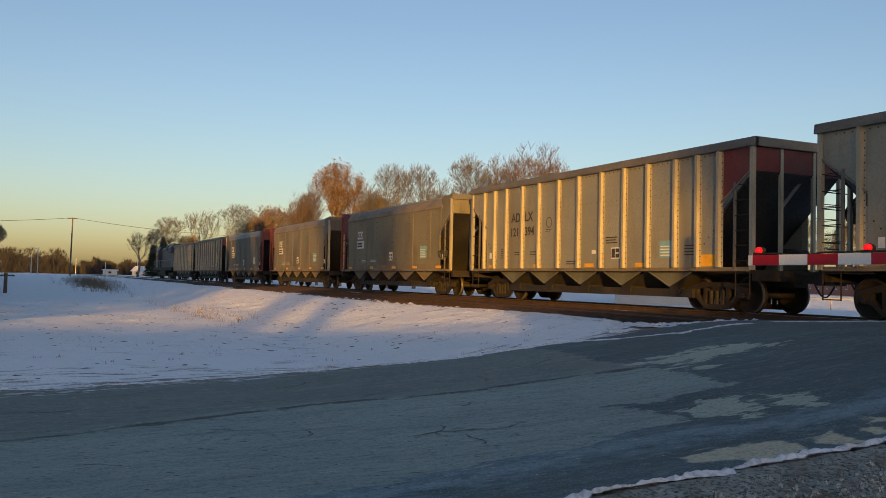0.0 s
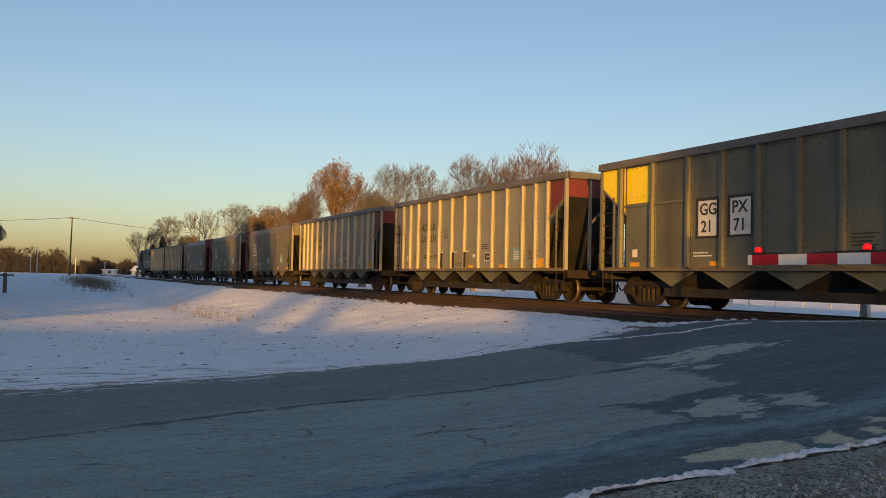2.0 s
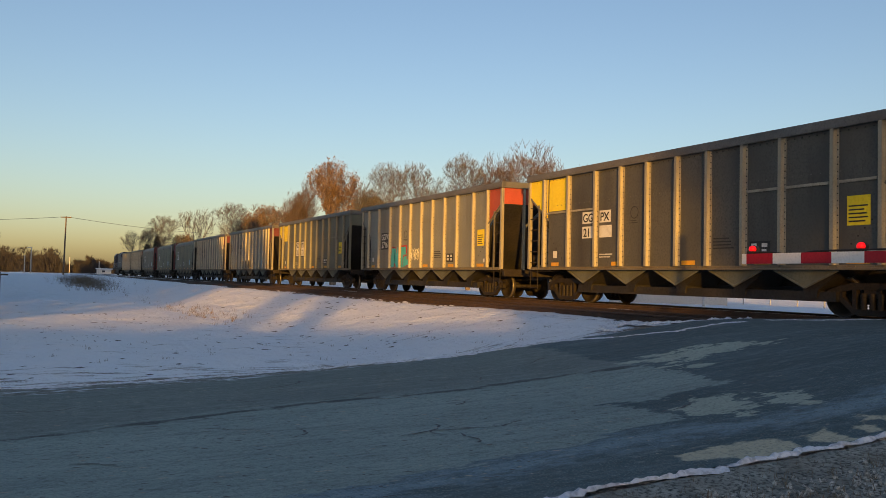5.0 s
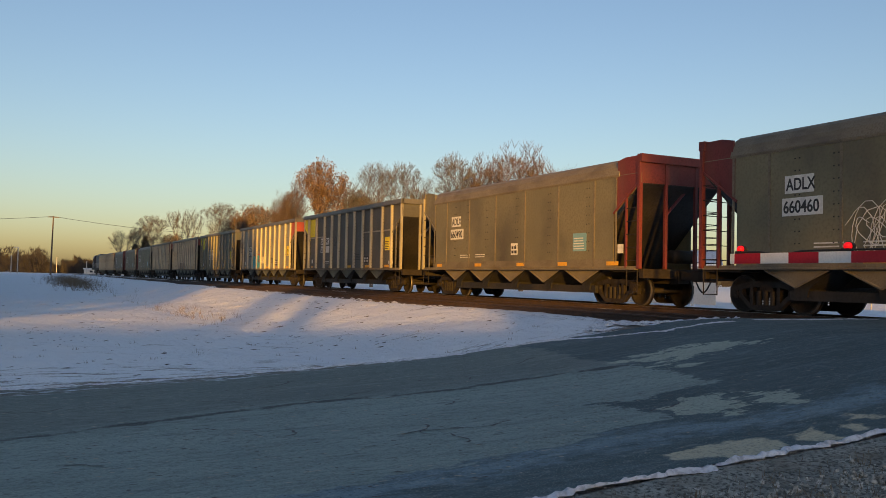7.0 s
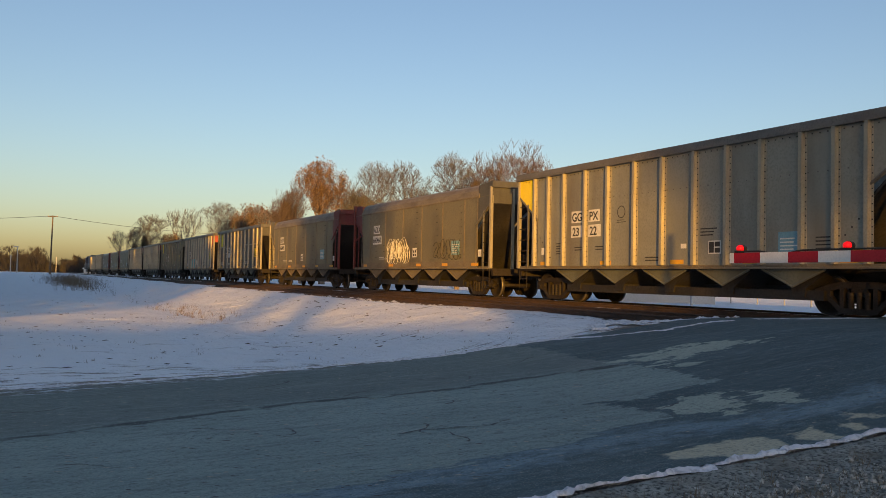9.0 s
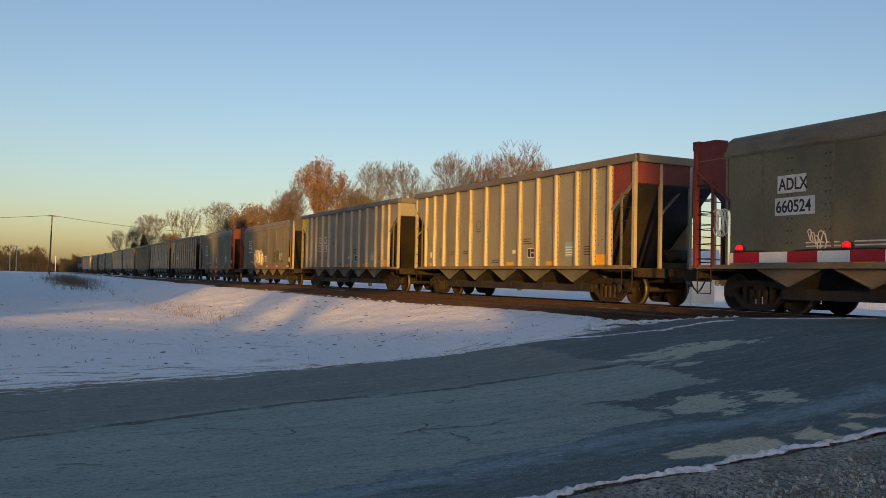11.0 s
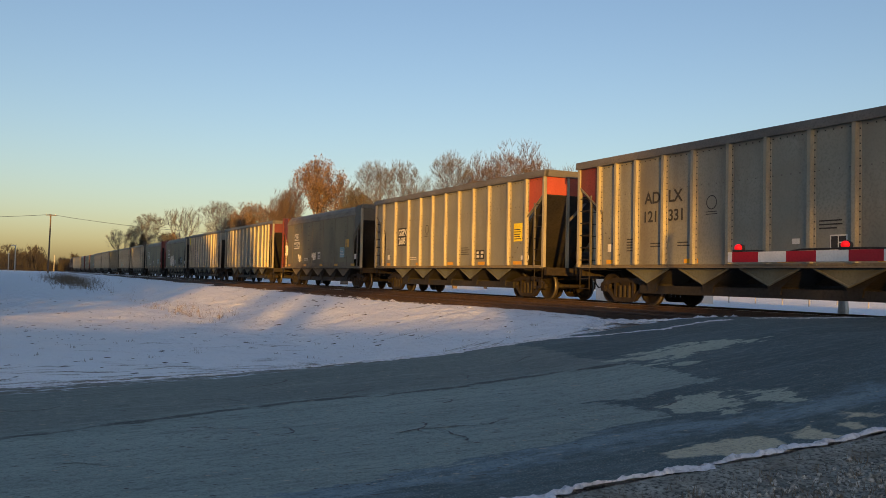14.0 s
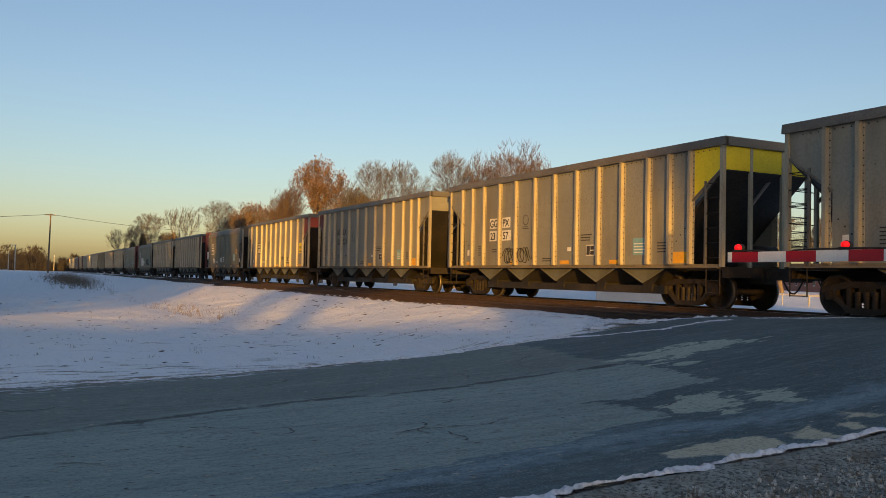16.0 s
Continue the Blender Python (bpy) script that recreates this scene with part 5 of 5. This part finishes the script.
# ---- trees ----
def grow(seed, height, spread, levels, kids, bark, twig, leaf=None, up=0.35, trunk_share=0.28, leafy=10):
    """A bare tree: tapering trunk, limbs, forked branches and fine twigs."""
    rng = random.Random(seed)
    wood, fine, leaves = Shape(), Shape(), Shape()

    def branch(p, way, length, r, level):
        q = p
        bits = 3 if level < 3 else 2
        for i in range(bits):
            bend = Vector((rng.gauss(0, 1), rng.gauss(0, 1), rng.gauss(0, 0.6) + up * 0.5)) * 0.16
            way = (way + bend).normalized()
            n = q + way * length / bits
            r1 = r * (0.86 if i < bits - 1 else 0.72)
            (wood if level < 3 else fine).tube(q, n, r, r1, 6 if level < 2 else (4 if level < 3 else 3), caps=False)
            q, r = n, r1
            if level and level < levels and rng.random() < 0.75:
                side = Vector((rng.gauss(0, 1), rng.gauss(0, 1), rng.gauss(0.2, 0.6)))
                branch(q, (way * 0.75 + side.normalized() * 0.85).normalized(), length * rng.uniform(0.45, 0.68), max(0.013, r * 0.55), level + 1)
        if level < levels:
            for i in range(kids):
                a = 6.283 * (i + rng.random() * 0.7) / kids
                out = Vector((math.cos(a), math.sin(a), 0)) * spread
                d = (way * 0.8 + out + Vector((0, 0, up))).normalized()
                branch(q, d, length * rng.uniform(0.58, 0.82), max(0.014, r * 0.66), level + 1)
        elif leaf:
            for i in range(leafy):
                c = q + Vector((rng.gauss(0, .15), rng.gauss(0, .15), rng.gauss(0, .15)))
                u, v = Vector((rng.gauss(0, 1), rng.gauss(0, 1), rng.gauss(0, 1))) * 0.033, Vector((rng.gauss(0, 1), rng.gauss(0, 1), rng.gauss(0, 1))) * 0.033
                leaves.add([c - u, c + v, c + u, c - v], [(0, 1, 2, 3)])
    branch(Vector((0, 0, -0.3)), Vector((0, 0, 1)), height * trunk_share, height * 0.022, 0)
    top = max(v[2] for v in fine.v)
    k = height / top
    cz, rz, rr = height * 0.55, height * 0.45, height * 0.42
    for s in (wood, fine, leaves):
        # twigs that reach past the crown's dome are drawn back into it
        kept = []
        for x, y, z in s.v:
            x, y, z = x * k, y * k, z * k
            d = math.sqrt((x * x + y * y) / rr ** 2 + ((z - cz) / rz) ** 2)
            q = d ** -0.8 if d > 1 and z > height * 0.2 else 1.0
            kept.append((x * q, y * q, cz + (z - cz) * q))
        s.v = kept
    e = new("tree")
    part("trunk", wood, bark, e)
    part("crown", fine, twig, e)
    if leaf:
        part("leaves", leaves, leaf, e, "clinging rust-coloured leaves")
    return e


def plant(model, at, size, turn, label, squash=1.0):
    """Copies a model tree to its place."""
    t = copy_thing(model, pose(at[0], at[1], at[2], 0, 0, turn))
    t.scale = (size * squash, size * squash, size)
    return tagged(t, label, "tree", "bare trees")


MAPLE = grow(3, 14, 0.8, 5, 4, BARK, TWIG, up=0.22)
RED_MAPLE = grow(8, 14, 0.72, 5, 4, BARK, RED_TWIG, up=0.28)
OAK = grow(14, 14, 0.5, 4, 4, BARK, RED_TWIG, RUST_LEAF, up=0.6, trunk_share=0.22, leafy=12)
SLIM = grow(21, 14, 0.42, 4, 4, BARK, TWIG, up=0.55)
BUSHY = grow(33, 14, 0.75, 4, 5, BARK, TWIG, RUST_LEAF, up=0.45, trunk_share=0.14, leafy=3)
SPOTS = (
    (MAPLE, 27.5, 86, 13.3, 20, 0.66, "broad bare tree with pale twigs behind the track"),
    (RED_MAPLE, 29.6, 88, 14.0, 75, 0.5, "bare tree with reddish budding twigs behind the track"),
    (RED_MAPLE, 31.7, 86, 14.6, 200, 0.66, "bare tree with reddish budding twigs behind the track"),
    (OAK, 18.4, 100, 14.2, 40, 0.78, "tall tree with clinging rust-brown leaves"),
    (RED_MAPLE, 17.0, 103, 12.4, 130, 0.5, "bare tree with reddish budding twigs"),
    (RED_MAPLE, 15.6, 112, 11.4, 250, 0.45, "slender bare tree with tan twigs"),
    (MAPLE, 21.7, 92, 13.0, 140, 0.55, "wide bare tree with grey branches"),
    (MAPLE, 23.4, 95, 13.6, 260, 0.6, "wide bare tree with grey branches"),
    (BUSHY, 20.0, 96, 10.5, 60, 0.8, "bushy brown tree at the edge of the track"),
    (BUSHY, 13.9, 120, 10.2, 10, 0.85, "bushy tree with tan leaves"),
    (BUSHY, 14.9, 128, 10.4, 110, 0.8, "bushy tree with tan leaves"),
    (MAPLE, 11.7, 122, 10.4, 300, 0.8, "small bare tree with open branches"),
    (SLIM, 9.5, 150, 11.6, 15, 0.9, "slim bare tree by the far track"),
    (MAPLE, 7.6, 150, 10.0, 99, 0.85, "bare tree by the far track"),
    (BUSHY, 8.6, 155, 7.5, 160, 0.9, "brown thicket tree by the far track"),
    (SLIM, 5.6, 165, 8.2, 230, 1.0, "small bare tree by the far track"),
    (SLIM, 35.0, 100, 14.3, 45, 0.8, "bare tree top showing behind the train"),
    (MAPLE, 48.5, 118, 10.0, 30, 1.0, "bare tree across the crossing"),
    (RED_MAPLE, 52.5, 112, 10.5, 80, 1.0, "bare tree across the crossing"),
    (MAPLE, 56.0, 115, 10.0, 190, 1.0, "bare tree across the crossing"),
    (MAPLE, -5.5, 92, 10.5, 35, 0.8, "bare tree at the edge of the snow field"),
    (BUSHY, -3.3, 150, 8.5, 70, 1.0, "brown tree at the edge of the snow field"),
)
for model, hd, d, h, turn, squash, label in SPOTS:
    x, y = bearing_at(hd, d)
    plant(model, (x, y, -0.5 if y < 100 else -0.15), h * 1.08 / 14, turn, label, squash)


def evergreen(at, h, label, tufts_n=1500):
    e = thing("evergreen_tree", label, "tree", at)
    part("trunk", Shape().tube((0, 0, 0), (0, 0, h), 0.14, 0.03, 8), BARK, e)
    s = Shape()
    for i in range(tufts_n):
        z = h * (0.06 + 0.92 * random.random())
        r = (1 - z / h) * h * 0.24 * random.uniform(0.45, 1.1) + 0.12
        a = random.random() * 6.283
        c = Vector((r * math.cos(a), r * math.sin(a), z))
        u, v = Vector((math.cos(a), math.sin(a), -0.4)) * 0.35, Vector((-math.sin(a), math.cos(a), random.uniform(-.4, .4))) * 0.2
        s.add([c - u, c + v, c + u, c - v], [(0, 1, 2, 3)])
    part("crown", s, NEEDLE, e)
    return e


x, y = bearing_at(7.1, 160)
evergreen((x, y, -0.2), 7.6, "dark evergreen beside the far track")
x, y = bearing_at(6.5, 170)
evergreen((x, y, -0.2), 6.4, "dark evergreen beside the far track")

# far woods along the horizon: many thin upright twigs
s = Shape()
for i in range(460):
    hd = random.uniform(-7, 13) if i < 330 else random.uniform(13, 62)
    d = random.uniform(300, 460)
    x, y = bearing_at(hd, d)
    h = random.uniform(4.0, 9.0) * (1.0 if hd < 1.2 else 0.38 if hd < 2.3 else 0.68)
    rad0 = h * random.uniform(0.35, 0.6)
    for j in range(300):
        a, b = random.random() * 6.283, random.random()
        rad = rad0 * math.sqrt(random.random()) * math.sqrt(max(0.05, 1 - (1.5 * b - 0.5) ** 2))
        c = Vector((x + rad * math.cos(a), y + rad * math.sin(a), h * 0.92 * b - 0.3))
        w = random.uniform(0.05, 0.13)
        tip = Vector((0.5 * math.cos(a) + random.gauss(0, 0.4), 0.5 * math.sin(a) + random.gauss(0, 0.4), random.uniform(0.6, 1.7)))
        s.add([c + Vector((-w, 0, 0)), c + Vector((w, 0, 0)), c + tip], [(0, 1, 2)])
tagged(part("far_woods", s, WOODS), "brown leafless woods along the horizon", "woods", kind="stuff")

# ---- unseen houses and trees, added only to shade the road and the train ----
AWAY = Vector((-sun_way.x, -sun_way.y)).normalized()


def behind(u, back):
    """u metres to the right of the sun's line through the camera, back metres towards the sun."""
    return AWAY.y * u - AWAY.x * back, -AWAY.x * u - AWAY.y * back


# added sun blockers out of view; heights set where the shade ends
for u, back, length, hgt in ((-46, 60, 17, 8.4), (-28, 60, 18, 8.4), (-8.6, 60, 20.8, 8.05), (9.8, 60, 15.6, 8.75), (27, 62, 18, 9.0)):
    x, y = behind(u, back)
    house((x, y, -1.0), length, 9, hgt - 2.6, 2.6, SIDING, ROOFING, "unseen house-shaped block added to cast shade", 67, 4)
for model, u, back, h, turn, squash in ((OAK, -3.7, 60, 20.5, 0, 0.42), (OAK, -5.9, 74, 22.5, 110, 0.40), (OAK, 7.8, 66, 18.5, 40, 0.42), (OAK, 12.0, 70, 19, 70, 0.5), (OAK, 17.0, 66, 19, 160, 0.5),
                                        (RED_MAPLE, 14.5, 62, 18, 10, 0.6), (BUSHY, -15, 40, 17, 90, 0.4), (BUSHY, -22, 5, 15, 150, 0.5)):
    x, y = behind(u, back)
    plant(model, (x, y, -1.0), h / 14, turn, "unseen tree added to cast broken shade", squash)
# unseen evergreen rows left of the view, added to shade far cars and field
x, y = behind(-17.0, -16)
shade_spruce = evergreen((x, y, -0.8), 13.8, "unseen dense evergreen added to shade the far cars", 3200)
for k in range(1, 22):
    u = -17.0 - 4.6 * k - 1.2 * math.sin(k * 2.3)
    x, y = behind(u, -16 - 1.6 * (-u - 17.0))
    for row, size in ((0, 1.15), (1, 1.3)):
        c = copy_thing(shade_spruce, pose(x - 3.5 * row, y - 1.5 * row, -0.8, 0, 0, 47 * k + 20 * row))
        c.scale = (size * 1.25, size * 1.25, size)
for model in (MAPLE, RED_MAPLE, OAK, SLIM, BUSHY):
    for ob in (*model.children, model):
        bpy.data.objects.remove(ob)


# ---- what moves ----
def motions():
    for e in TRAIN:
        walk(e, [(t, pose(TRAIN_TRACK, e["front"] + 12.13 * t + 0.012 * t * t, 0)) for t in range(0, 17, 2)])


motions()
